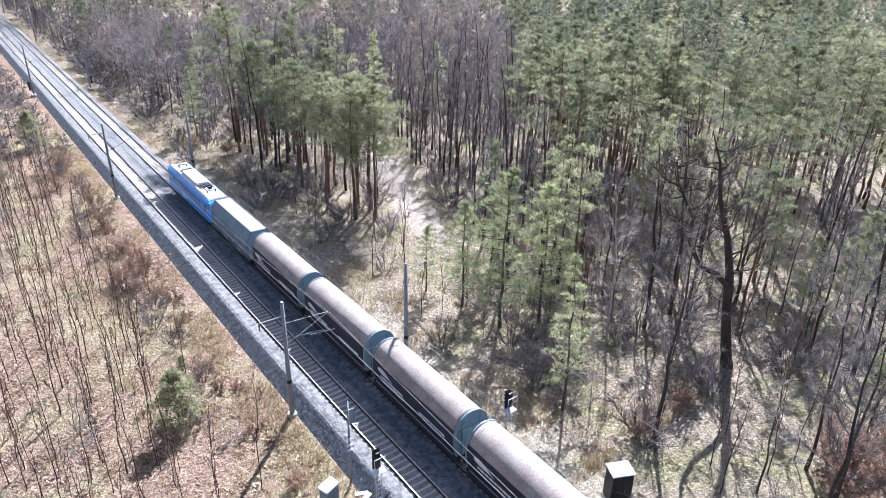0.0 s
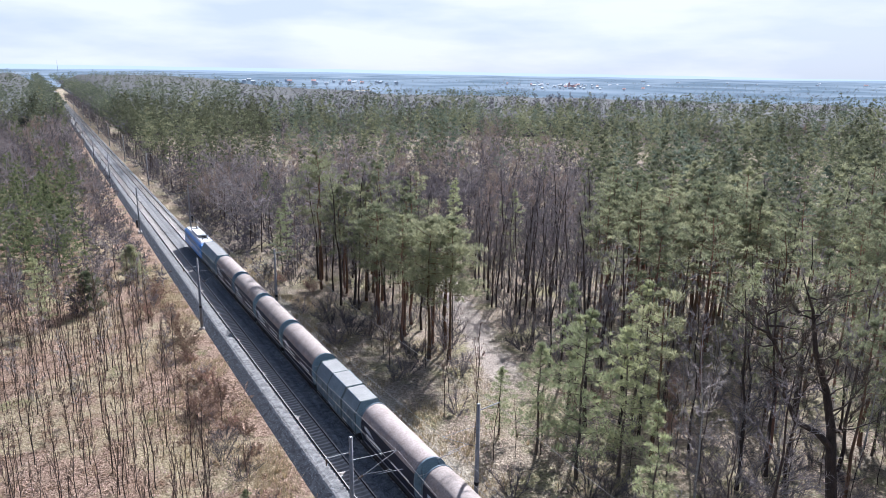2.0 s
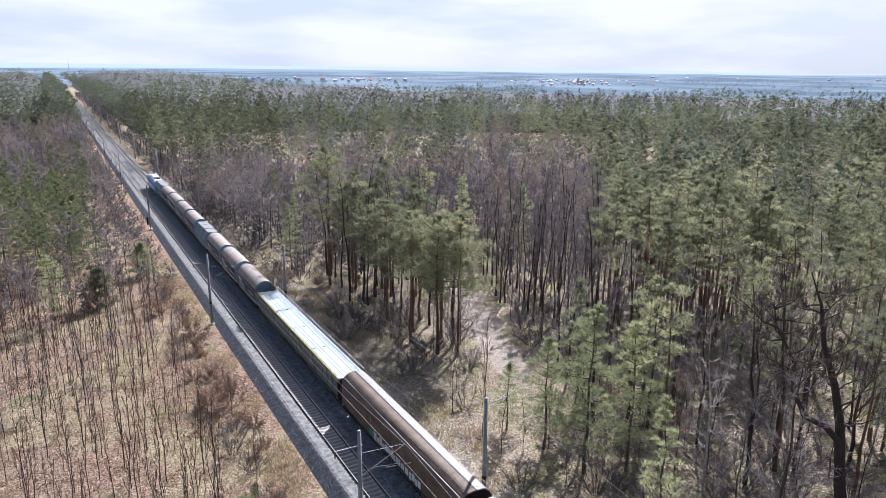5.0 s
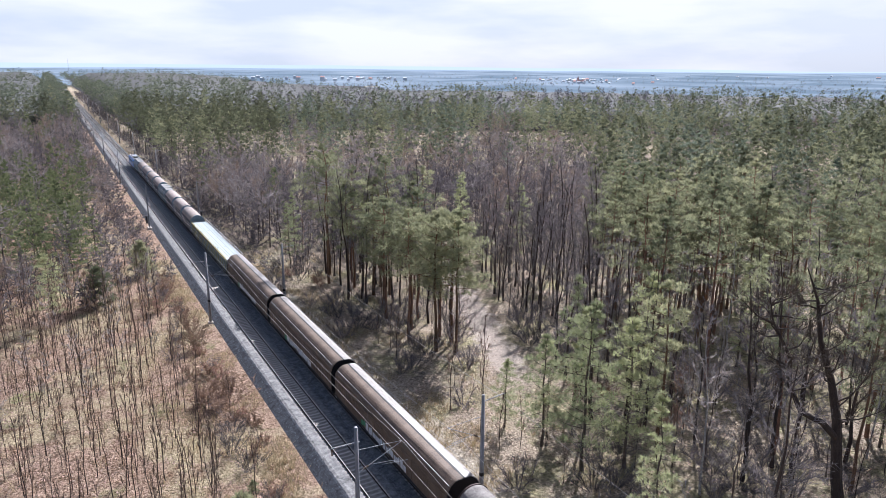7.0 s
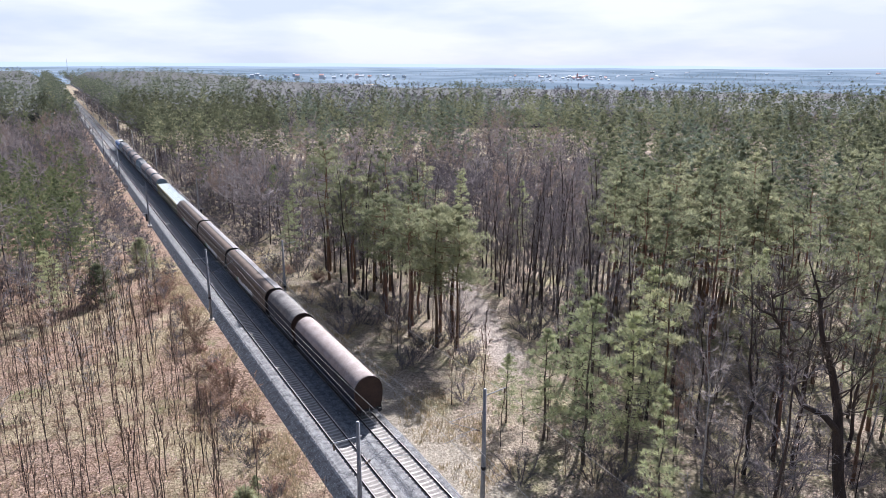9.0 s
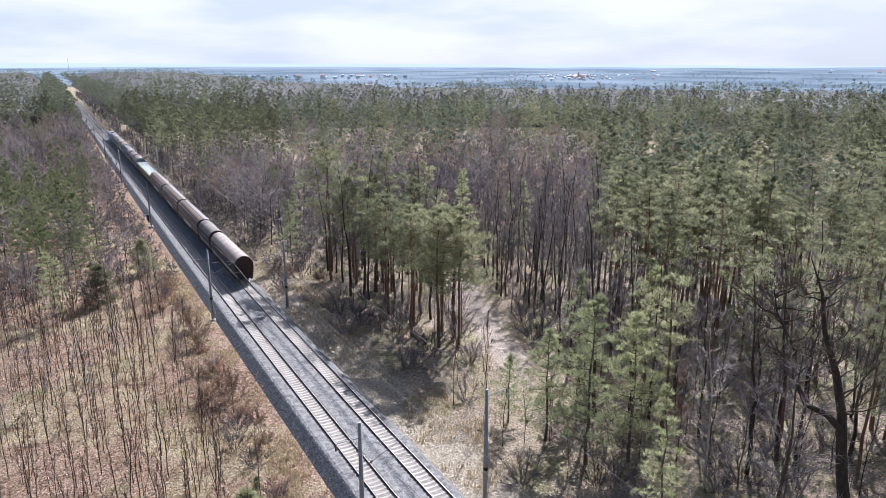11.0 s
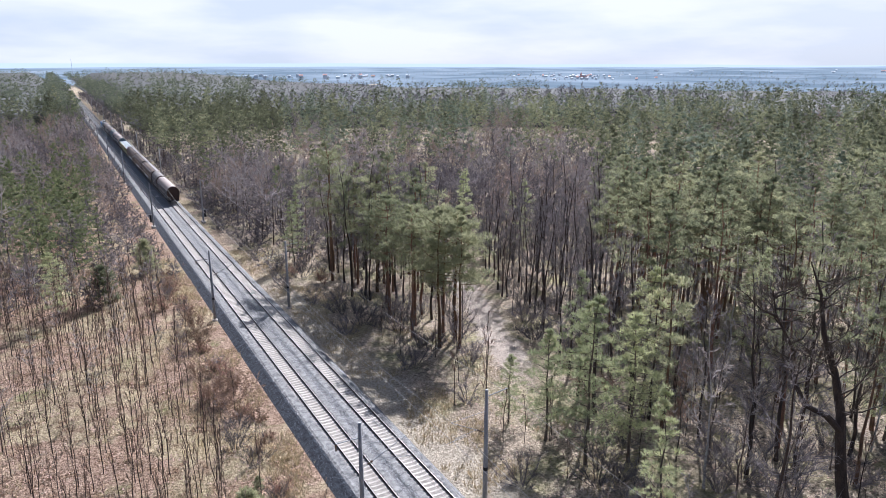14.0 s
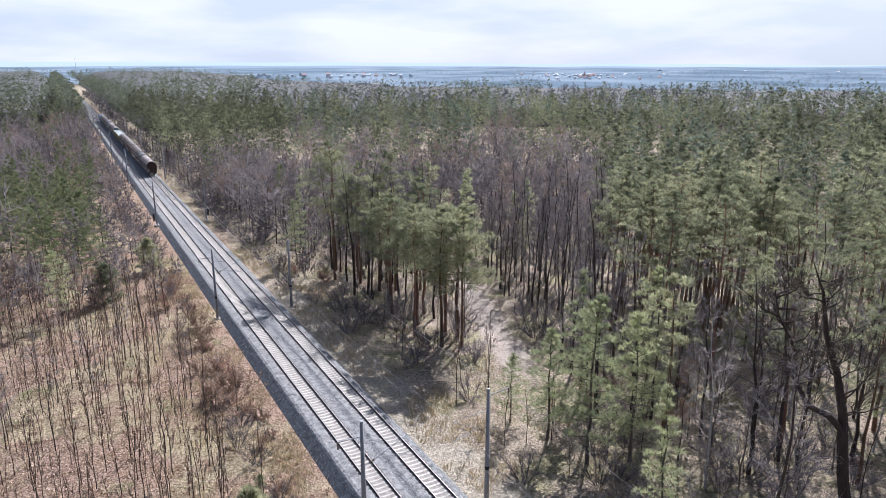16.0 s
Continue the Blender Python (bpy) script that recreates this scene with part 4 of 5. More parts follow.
def bare_tree(seed, height, r, start, spread, limbs=22, twigs=6, sub=3, lean=0.04, n=7, rise=(0.3, 0.95), fine=0.034):
    """Trunk, and a crown of limbs, branches and fine twigs without leaves."""
    rng = random.Random(seed)
    pts, radii = trunk_path(rng, height, lean, r)
    trunk, crown = Shape().tube(pts, radii, n), Shape()
    for i in range(limbs):
        u = start + (0.97 - start) * (i + rng.random()) / limbs
        p = on_path(pts, u)
        az, el = rng.uniform(0, 6.28), rng.uniform(*rise)
        length = spread * (1.05 - 0.75 * (u - start) / (1 - start)) * rng.uniform(0.6, 1.15)
        q = p + up_dir(az, el) * length * 0.5
        e = q + up_dir(az + rng.uniform(-0.5, 0.5), min(1.4, el + 0.3)) * length * 0.55
        lr = max(0.014, r * 0.30 * (1 - u * 0.7))
        crown.tube([p, q, e], [lr, lr * 0.6, 0.008], 3, False)
        for j in range(twigs):
            w = rng.uniform(0.25, 1.0)
            b = p.lerp(q, w * 2) if w < 0.5 else q.lerp(e, w * 2 - 1)
            a2, e2 = az + rng.uniform(-1.3, 1.3), el + rng.uniform(-0.35, 0.5)
            tip = b + up_dir(a2, e2) * length * rng.uniform(0.22, 0.5)
            crown.cone(b, tip, 0.034)
            for k in range(sub):
                c = b.lerp(tip, rng.uniform(0.2, 0.9))
                sliver(crown, c, c + up_dir(a2 + rng.uniform(-2.0, 2.0), e2 + rng.uniform(-0.8, 0.9)) * length * rng.uniform(0.1, 0.28), fine)
    return trunk, crown


def blades(shape, rng, c, n, length, width, flat=0.6):
    """A tuft of narrow needle sprays, most of them rising."""
    for k in range(n):
        d = up_dir(rng.uniform(0, 6.28), rng.uniform(-0.4, 1.3) * flat)
        o = c + Vector((rng.uniform(-1, 1), rng.uniform(-1, 1), rng.uniform(-0.5, 0.5))) * length * 0.5
        sliver(shape, o, o + d * length * rng.uniform(0.7, 1.3), width * rng.uniform(0.7, 1.3))


def pad(shape, rng, c, radius, n, length, width):
    """A cushion of needle sprays that bristle outwards from a flattened ball, few of them below."""
    for k in range(n):
        d = up_dir(rng.uniform(0, 6.28), math.asin(rng.uniform(-0.45, 1.0)))
        o = c + Vector((d.x, d.y, d.z * 0.6)) * radius * rng.uniform(0.45, 0.85)
        e = (d + Vector((rng.uniform(-0.5, 0.5), rng.uniform(-0.5, 0.5), rng.uniform(-0.1, 0.7)))).normalized()
        k2 = length * rng.uniform(0.7, 1.3)
        sliver(shape, o - e * k2 * 0.35, o + e * k2 * 0.65, width * rng.uniform(0.7, 1.3))


def pine_tree(seed, height, r, start, spread, boughs=20, pads=3, sprays=34, size=0.5, width=0.17, conic=0.0, lean=0.02, n=7, plump=1.0):
    """Tall trunk with dead stubs, and boughs that end in cushions of needles."""
    rng = random.Random(seed)
    pts, radii = trunk_path(rng, height, lean, r)
    trunk, crown = Shape().tube(pts, radii, n), Shape()
    for k in range(9):
        p = on_path(pts, rng.uniform(start * 0.4, start))
        trunk.cone(p, p + up_dir(rng.uniform(0, 6.28), rng.uniform(-0.1, 0.4)) * rng.uniform(0.6, 2.2), 0.03)
    az = rng.uniform(0, 6.28)
    for i in range(boughs):
        t = (i + rng.random()) / boughs
        u = start + (0.98 - start) * t
        p = on_path(pts, u)
        az += 2.4 + rng.uniform(-0.5, 0.5)
        el = rng.uniform(-0.12, 0.3) + 0.55 * t
        dome = math.sin(math.pi * min(1, 0.25 + 0.75 * t)) ** 0.7
        length = spread * (conic * (1 - t) + (1 - conic) * dome + 0.12) * rng.uniform(0.55, 1.15)
        e = p + up_dir(az, el) * length
        mid = p.lerp(e, 0.5) + Vector((0, 0, -0.06 * length))
        trunk.tube([p, mid, e], [0.045, 0.03, 0.008], 3, False)
        for j in range(pads):
            w = 1.0 - 0.55 * j / max(1, pads - 1) if pads > 1 else 0.85
            side = Vector((rng.uniform(-1, 1), rng.uniform(-1, 1), rng.uniform(-0.3, 0.4))) * length * (0.10 if j == 0 else 0.30)
            rad = (0.30 + 0.20 * length) * rng.uniform(0.75, 1.2) * plump
            pad(crown, rng, p.lerp(e, w) + side, rad, int(sprays * rng.uniform(0.7, 1.2)), size, width)
    pad(crown, rng, pts[-1], 0.45 * plump, sprays, size, width)
    return trunk, crown


def bush(seed, height, stems=12, twigs=7, leaves=0):
    rng = random.Random(seed)
    wood, leaf = Shape(), Shape()
    for i in range(stems):
        az, el = rng.uniform(0, 6.28), rng.uniform(0.55, 1.45)
        L = height * rng.uniform(0.6, 1.1)
        p = Vector((math.cos(az) * 0.15, math.sin(az) * 0.15, -0.2))
        q = p + up_dir(az, el) * L
        wood.cone(p, q, 0.03)
        for j in range(twigs):
            b = p.lerp(q, rng.uniform(0.2, 0.95))
            tip = b + up_dir(az + rng.uniform(-1.6, 1.6), el + rng.uniform(-0.6, 0.3)) * L * rng.uniform(0.2, 0.45)
            wood.cone(b, tip, 0.024)
            for k in range(5):
                c = b.lerp(tip, rng.uniform(0.2, 0.9))
                sliver(wood, c, c + up_dir(rng.uniform(0, 6.28), rng.uniform(0.2, 1.3)) * L * 0.24, 0.028)
            for k in range(leaves):
                c = b.lerp(tip, rng.uniform(0.1, 1.1))
                blades(leaf, rng, c, 2, 0.22, 0.12, 1.0)
    return wood, leaf


def old_oak():
    """A thick trunk that leans and forks into two crooked stems."""
    rng = random.Random(190)
    side = Vector((0.806, -0.592, 0))

    def at(a, z, depth=0.0):
        return side * (a - 0.36 * max(0.0, z)) + Vector((0.592, 0.806, 0)) * depth + Vector((0, 0, z))

    stems = [([at(0, -0.4), at(0.1, 1.2), at(0.55, 4.2), at(1.2, 7.2), at(1.75, 9.2, 0.2), at(2.2, 12.4, 0.6), at(2.1, 15.5, 0.5), at(2.7, 18.5, 0.8), at(2.5, 21.0, 0.6)], [0.62, 0.47, 0.42, 0.38, 0.34, 0.26, 0.19, 0.11, 0.03]),
             ([at(1.35, 7.9), at(0.5, 9.3, -0.4), at(-0.9, 10.2, -0.7), at(-1.2, 12.2, -0.5), at(-0.7, 14.5, -0.8), at(-1.3, 17.4, -1.0), at(-1.0, 19.2, -0.8)], [0.27, 0.24, 0.20, 0.17, 0.13, 0.08, 0.02])]
    trunk, crown = Shape(), Shape()
    for pts, radii in stems:
        trunk.tube(pts, radii, 9)
        for i in range(22):
            u = rng.uniform(0.45, 0.97)
            p = on_path(pts, u)
            az, el, length = rng.uniform(0, 6.28), rng.uniform(-0.05, 0.75), rng.uniform(2.4, 5.6) * (1.25 - 0.6 * u)
            a = p + up_dir(az, el) * length * 0.35
            b = a + up_dir(az + rng.uniform(-0.9, 0.9), el + rng.uniform(-0.3, 0.6)) * length * 0.35
            e = b + up_dir(az + rng.uniform(-0.9, 0.9), el + rng.uniform(-0.2, 0.7)) * length * 0.4
            trunk.tube([p, a, b, e], [0.085, 0.055, 0.032, 0.01], 4, False)
            for j in range(12):
                w = rng.uniform(0.2, 1.0)
                c = a.lerp(b, w) if j % 2 else b.lerp(e, w)
                a2, e2 = az + rng.uniform(-1.5, 1.5), el + rng.uniform(-0.3, 0.9)
                tip = c + up_dir(a2, e2) * length * rng.uniform(0.15, 0.35)
                crown.cone(c, tip, 0.03)
                for k in range(7):
                    q = c.lerp(tip, rng.uniform(0.3, 1.0))
                    sliver(crown, q, q + up_dir(a2 + rng.uniform(-1.2, 1.2), e2 + rng.uniform(-0.5, 0.7)) * rng.uniform(0.4, 1.1), 0.034)
    return trunk, crown


KINDS = {}


def kind_of_tree(key, name, category, labels, variants, trunk_mat, crown_mat):
    """Meshes of each variant, made once."""
    made = []
    for k, (trunk, crown) in enumerate(variants):
        made.append((trunk.mesh("trunk", trunk_mat), crown.mesh("crown", crown_mat) if crown.v else None))
    KINDS[key] = (name, category, labels, made)


def prepare_trees():
    kind_of_tree("bare", "bare_tree", "tree", "slender leafless forest tree with fine grey twigs",
                 [bare_tree(100 + k, 14.5 + 1.2 * k, 0.13 + 0.012 * k, 0.32, 3.6 + 0.15 * k, 22, 6, 10, lean=0.05 + 0.02 * (k % 3)) for k in range(6)], BARK_DARK, TWIG)
    kind_of_tree("brushy", "bare_tree", "tree", "young leafless tree with pale upright twigs",
                 [bare_tree(140 + k, 8.5 + 1.0 * k, 0.07, 0.18, 2.3, 18, 6, 9, lean=0.06, n=5) for k in range(4)], BARK, TWIG_PALE)
    kind_of_tree("birch", "birch_tree", "tree", "leafless birch with a white trunk and drooping twigs",
                 [bare_tree(170 + k, 13 + k, 0.10, 0.32, 2.5, 18, 6, 8, lean=0.07, rise=(0.3, 0.9)) for k in range(3)], BIRCH, TWIG_PALE)
    kind_of_tree("oak", "oak_tree", "tree", "old dark leafless oak with a forked trunk and crooked limbs", [old_oak()], BARK_DARK, BARK)
    kind_of_tree("pine", "pine_tree", "tree", "tall pine with reddish trunk and high green crown",
                 [pine_tree(200 + k, 17.0 + 0.9 * k, 0.19, 0.50 + 0.04 * (k % 3), 2.9 + 0.3 * (k % 4), 18, 3, 56, 0.36, 0.10) for k in range(6)], PINE_BARK, NEEDLE)
    kind_of_tree("bushy", "pine_tree", "tree", "broad old pine with dense dark green cushions of needles",
                 [pine_tree(215 + k, 16.5 + 0.8 * k, 0.22, 0.46, 4.3, 24, 4, 80, 0.36, 0.095, plump=1.1) for k in range(4)], PINE_BARK, NEEDLE)
    kind_of_tree("young", "young_pine_tree", "tree", "young pine with pale green foliage almost to the ground",
                 [pine_tree(230 + k, 11 + 1.7 * k, 0.13, 0.2, 2.5, 34, 2, 52, 0.34, 0.085, 0.85) for k in range(4)], BARK, NEEDLE_LIGHT)
    kind_of_tree("light", "pine_tree", "tree", "bushy pine with pale green sunlit foliage at the forest edge",
                 [pine_tree(250 + k, 15.0 + 1.0 * k, 0.17, 0.16, 3.4, 44, 3, 56, 0.36, 0.08, 0.45) for k in range(3)], BARK, NEEDLE_LIGHT)
    kind_of_tree("lone", "young_pine_tree", "tree", "small bushy dark green pine standing in dry grass",
                 [pine_tree(270 + k, 4.8, 0.07, 0.1, 1.9, 40, 3, 26, 0.4, 0.10, 0.5) for k in range(2)], BARK, NEEDLE)
    kind_of_tree("sapling", "sapling", "sapling", "thin leafless sapling in dry leaf litter",
                 [bare_tree(260 + k, 5.4 + 0.7 * k, 0.03, 0.26, 1.2, 12, 3, 3, lean=0.06, n=4, rise=(0.85, 1.35)) for k in range(6)], BARK_DARK, TWIG_WARM)
    kind_of_tree("bush", "bush", "bush", "leafless bush of many thin grey stems",
                 [bush(300 + k, 2.4 + 0.4 * k) for k in range(3)], TWIG, DEAD_LEAF)
    kind_of_tree("bramble", "bush", "bush", "low tangle of brown bramble and dead stalks on the verge",
                 [bush(340 + k, 1.1 + 0.25 * k, 12, 4, 3) for k in range(4)], TWIG_WARM, DEAD_LEAF)
    kind_of_tree("leafy", "bush", "bush", "bush with withered brown leaves still on its twigs",
                 [bush(320 + k, 3.2 + 0.5 * k, 16, 8, 4) for k in range(3)], TWIG_WARM, DEAD_LEAF)


def plant(key, x, y, rng, scale=1.0, label=""):
    name, category, lab, made = KINDS[key]
    trunk, crown = made[rng.randrange(len(made))]
    t = thing(name, label or lab, category, (x, y, floor_height(x, y)), rng.uniform(0, 360), {"sapling": "saplings", "bush": "bushes", "bramble": "bushes", "leafy": "bushes"}.get(key, "forest trees"))
    s = scale * rng.uniform(0.85, 1.12)
    t.scale = (s, s, s)
    for n, me in (("trunk" if key not in ("bush", "leafy", "bramble") else "branchwork", trunk), ("crown" if key != "leafy" else "foliage", crown)):
        if me:
            new(n, me).parent = t
    return t


def path_gap(x, y):
    """Distance from the middle of the sandy path."""
    return abs(x - 0.36 * y - 22.0) * 0.94 if 50 < y < 112 else 99


def stand(x, y, rng):
    """Which tree grows at a place, or None."""
    d, az = math.hypot(x, y), math.degrees(math.atan2(x, y))
    k = rng.random()
    clump = noise.noise((x * 0.035, y * 0.035, 5.0))
    if x > 22:
        edge = 34.5 + 2.0 * noise.noise((y * 0.08, 0, 2.0)) + (6.5 if 34 < y < 92 else 3.0 if 92 <= y < 132 else 0) - (2.5 if y > 135 else 0) - (1.8 if y > 200 else 0)
        if y < 24:
            edge = 33.5
        if x < edge or path_gap(x, y) < 4.4:
            return None
        if 17 < az < 30.5 and d < 128:
            return "pine" if k < 0.12 else "bare" if k < 0.72 else "brushy" if k < 0.85 else None
        if az < 15 + 4 * clump and d > 228:
            return "pine" if k < 0.84 + clump else "bare"
        if az < 41 + 4 * clump and d > 205 + 60 * clump:
            return "pine" if k < 0.42 + 1.4 * clump + (0.2 if d > 300 else 0) else "bare"
        if az <= 41 + 4 * clump:
            if az > 30.5 and d < 91:
                return "brushy" if k < 0.18 else "bare" if k < 0.28 else "young" if k < 0.33 else None
            return "bare" if k < 0.88 - 0.15 * (d < 140) else "brushy" if k < 0.96 else "young"
        if az > 36 and d < 62:
            return "bare" if k < 0.09 else "brushy" if k < 0.36 else "birch" if k < 0.42 else "young" if k < 0.44 else None
        if az > 38 and d < 96:
            return "pine" if k < 0.06 + 0.014 * max(0, d - 76) else "bare" if k < 0.30 else "young" if k < 0.34 else "birch" if k < 0.40 else "brushy" if k < 0.56 else None
        if az > 38 and d < 300:
            return "pine" if k < 0.66 + 0.5 * clump else "bare" if k < 0.82 else None
        return "pine" if k < 0.45 + 1.3 * clump else "bare"
    edge = 10.5 + 2.0 * noise.noise((y * 0.06, 0, 7.0))
    if y > 180:
        edge = 12.5
    if x > edge:
        return None
    if y < 106 + 10 * clump:
        return None
    if y < 134 + 12 * clump:
        return "brushy" if k < 0.5 else "young" if k < 0.60 else None
    if y < 215:
        return ("young" if k < 0.78 else "brushy" if k < 0.9 else "bare") if x < 6 else "brushy" if k < 0.7 else "young" if k < 0.78 else None
    if y < 400:
        return "brushy" if k < 0.45 else "bare" if k < 0.9 else "young"
    return "pine" if k < 0.8 + clump else "bare"


def spots(x0, x1, y0, y1, step, rng, jitter=0.48):
    for i in range(int((x1 - x0) / step)):
        for j in range(int((y1 - y0) / step)):
            yield x0 + (i + 0.5 + rng.uniform(-jitter, jitter)) * step, y0 + (j + 0.5 + rng.uniform(-jitter, jitter)) * step


NEAR = 122.0


def plant_near():
    rng = random.Random(77)
    for x, y in spots(26, 140, -8, 132, 3.2, rng):
        d, az = math.hypot(x, y), math.degrees(math.atan2(x, y))
        if d > NEAR or az > 76 or d < 34:
            continue
        k = stand(x, y, rng)
        if k and math.hypot(x - 50.4, y - 25.9) > 4.5 and math.hypot(x - 43.5, y - 21.5) > 4.0 and math.hypot(x - 38.1, y - 42.4) > 2.5:
            plant(k, x, y, rng)
    plant("oak", 50.4, 25.9, rng).matrix_basis = pose(50.4, 25.9, floor_height(50.4, 25.9))
    for x, y, k in ((38.1, 42.4, 1.08), (41.8, 40.9, 0.95), (37.4, 47.5, 0.7), (49.5, 47.0, 0.95), (36.2, 52.0, 0.5)):
        plant("light", x, y, rng, k)
    for x, y, k in ((39.5, 72.5, 0.98), (41.6, 71.0, 0.95), (43.0, 74.5, 1.0), (42.5, 77.0, 0.95), (38.2, 77.5, 0.98), (40.3, 81.0, 1.0), (39.2, 87.0, 1.0), (43.4, 85.0, 1.0),
                    (41.0, 92.0, 1.02), (41.8, 97.5, 1.03), (39.0, 101.0, 1.0), (41.4, 105.5, 1.05), (37.6, 106.5, 1.05), (44.6, 101.0, 1.02), (39.5, 111.5, 1.02)):
        plant("bushy" if x > 38.5 and y > 70.5 and int(y) % 5 else "pine", x, y, rng, k)
    for x, y, k in ((78.0, 113.0, 1.0), (66.5, 112.0, 0.95), (70.0, 118.0, 0.9), (34.5, 118.0, 0.8), (36.5, 121.0, 0.9)):
        plant("young", x, y, rng, k)
    # saplings, bushes and two young pines on the open side of the line
    for x, y in spots(-32, 14.5, 26, 120, 2.3, rng):
        az = math.degrees(math.atan2(x, y))
        open_strip = 8.0 + 2.5 * noise.noise((y * 0.07, 3.0, 0))
        if az < -9 or math.hypot(x, y) < 34 or x > open_strip + rng.uniform(-1, 4.5):
            continue
        if rng.random() < 0.88:
            plant("sapling", x, y, rng, rng.uniform(0.75, 1.35))
        elif rng.random() < 0.35:
            plant("brushy", x, y, rng, 0.8)
    for x, y, s in ((12.2, 69.5, 1.15), (11.0, 72.0, 0.8), (10.8, 79.0, 0.6), (12.8, 88.0, 0.8), (13.2, 94.0, 0.9), (10.6, 105.0, 0.9), (12.6, 112.0, 1.0)):
        plant("leafy", x, y, rng, s)
    for x, y in spots(9.5, 15.3, 40, 190, 4.4, rng):
        if rng.random() < 0.75:
            plant("bush", x, y, rng, rng.uniform(0.6, 1.1))
    plant("lone", 8.8, 45.9, rng, 1.0)
    plant("lone", 11.2, 52.8, rng, 0.3, "very small pine in the dry verge")
    plant("light", -3.0, 106.8, rng, 0.62)
    plant("lone", 3.2, 112.0, rng, 1.3)
    plant("lone", 10.8, 126.0, rng, 1.2)
    for x, y, k in ((44.1, 12.6, 1.2), (46.0, 14.5, 1.0), (42.4, 11.0, 0.9), (46.6, 11.5, 1.1)):
        plant("leafy", x, y, rng, k)
    for x, y, k in ((36.5, 29.2, 0.62), (53.4, 44.0, 0.9), (56.5, 18.5, 0.85), (59.0, 21.0, 0.9)):
        plant("birch", x, y, rng, k)
    for x, y, k in ((64.5, 27.0, 0.62), (68.0, 24.0, 0.7), (66.5, 32.0, 0.75)):
        plant("light", x, y, rng, k, "bushy yellow-green pine among leafless trees")
    for x, y in spots(28.6, 34, 96, 200, 3.4, rng):
        if rng.random() < 0.55:
            plant("bush", x, y, rng, rng.uniform(0.5, 1.3))
    for x, y in spots(12.6, 16.2, 33, 125, 1.9, rng):
        if rng.random() < 0.55:
            plant("bramble", x, y, rng, rng.uniform(0.6, 1.25))
    # undergrowth at the forest edge
    for x, y in spots(30.5, 66, 8, 124, 3.3, rng):
        if math.hypot(x, y) < 34 or path_gap(x, y) < 4.2:
            continue
        k = rng.random()
        if x < 32.5 and k > 0.2:
            continue
        if k < 0.42:
            plant("bush", x, y, rng, rng.uniform(0.8, 1.6))
        elif k < 0.47:
            plant("leafy", x, y, rng, 0.7)
        elif k < 0.70:
            plant("sapling", x, y, rng, rng.uniform(0.9, 1.4))


def arrays(shape):
    v = np.array([tuple(p) for p in shape.v], np.float32)
    t = []
    for f in shape.f:
        t += [(f[0], f[i], f[i + 1]) for i in range(1, len(f) - 1)]
    return v, np.array(t, np.int32)


def scatter(name, label, protos, places, mat):
    """Many copies of a few small meshes, joined into one."""
    vs, ts, off = [], [], 0
    for k, (pv, pt) in enumerate(protos):
        rows = np.array([p for p in places if p[5] % len(protos) == k], np.float32)
        if not len(rows):
            continue
        c, s = np.cos(rows[:, 3])[:, None], np.sin(rows[:, 3])[:, None]
        sc = rows[:, 4][:, None]
        x = (pv[None, :, 0] * c - pv[None, :, 1] * s) * sc + rows[:, 0][:, None]
        y = (pv[None, :, 0] * s + pv[None, :, 1] * c) * sc + rows[:, 1][:, None]
        z = pv[None, :, 2] * sc + rows[:, 2][:, None]
        vs.append(np.stack([x, y, z], -1).reshape(-1, 3))
        ts.append((pt[None] + len(pv) * np.arange(len(rows))[:, None, None]).reshape(-1, 3) + off)
        off += len(pv) * len(rows)
    if vs:
        tagged(big_mesh(name, np.concatenate(vs), np.concatenate(ts), mat), label, "woods", kind="stuff")


def rise(x, y):
    """The land climbs gently far along the line."""
    d, az = math.hypot(x, y), math.degrees(math.atan2(x, y))
    k = min(1.0, max(0.0, (d - 420) / 900))
    return 11.0 * k * min(1.0, max(0.0, (17 - az) / 9)) * min(1.0, max(0.0, abs(x - 21.5) / 60))


def woods_end(az):
    """How far the woods reach before the open plain begins."""
    return 1900 if az < 9 else 1900 - 120 * (az - 9) if az < 14 else 1300 - 40 * (az - 14) if az < 25 else 860 - 2.5 * (az - 25)


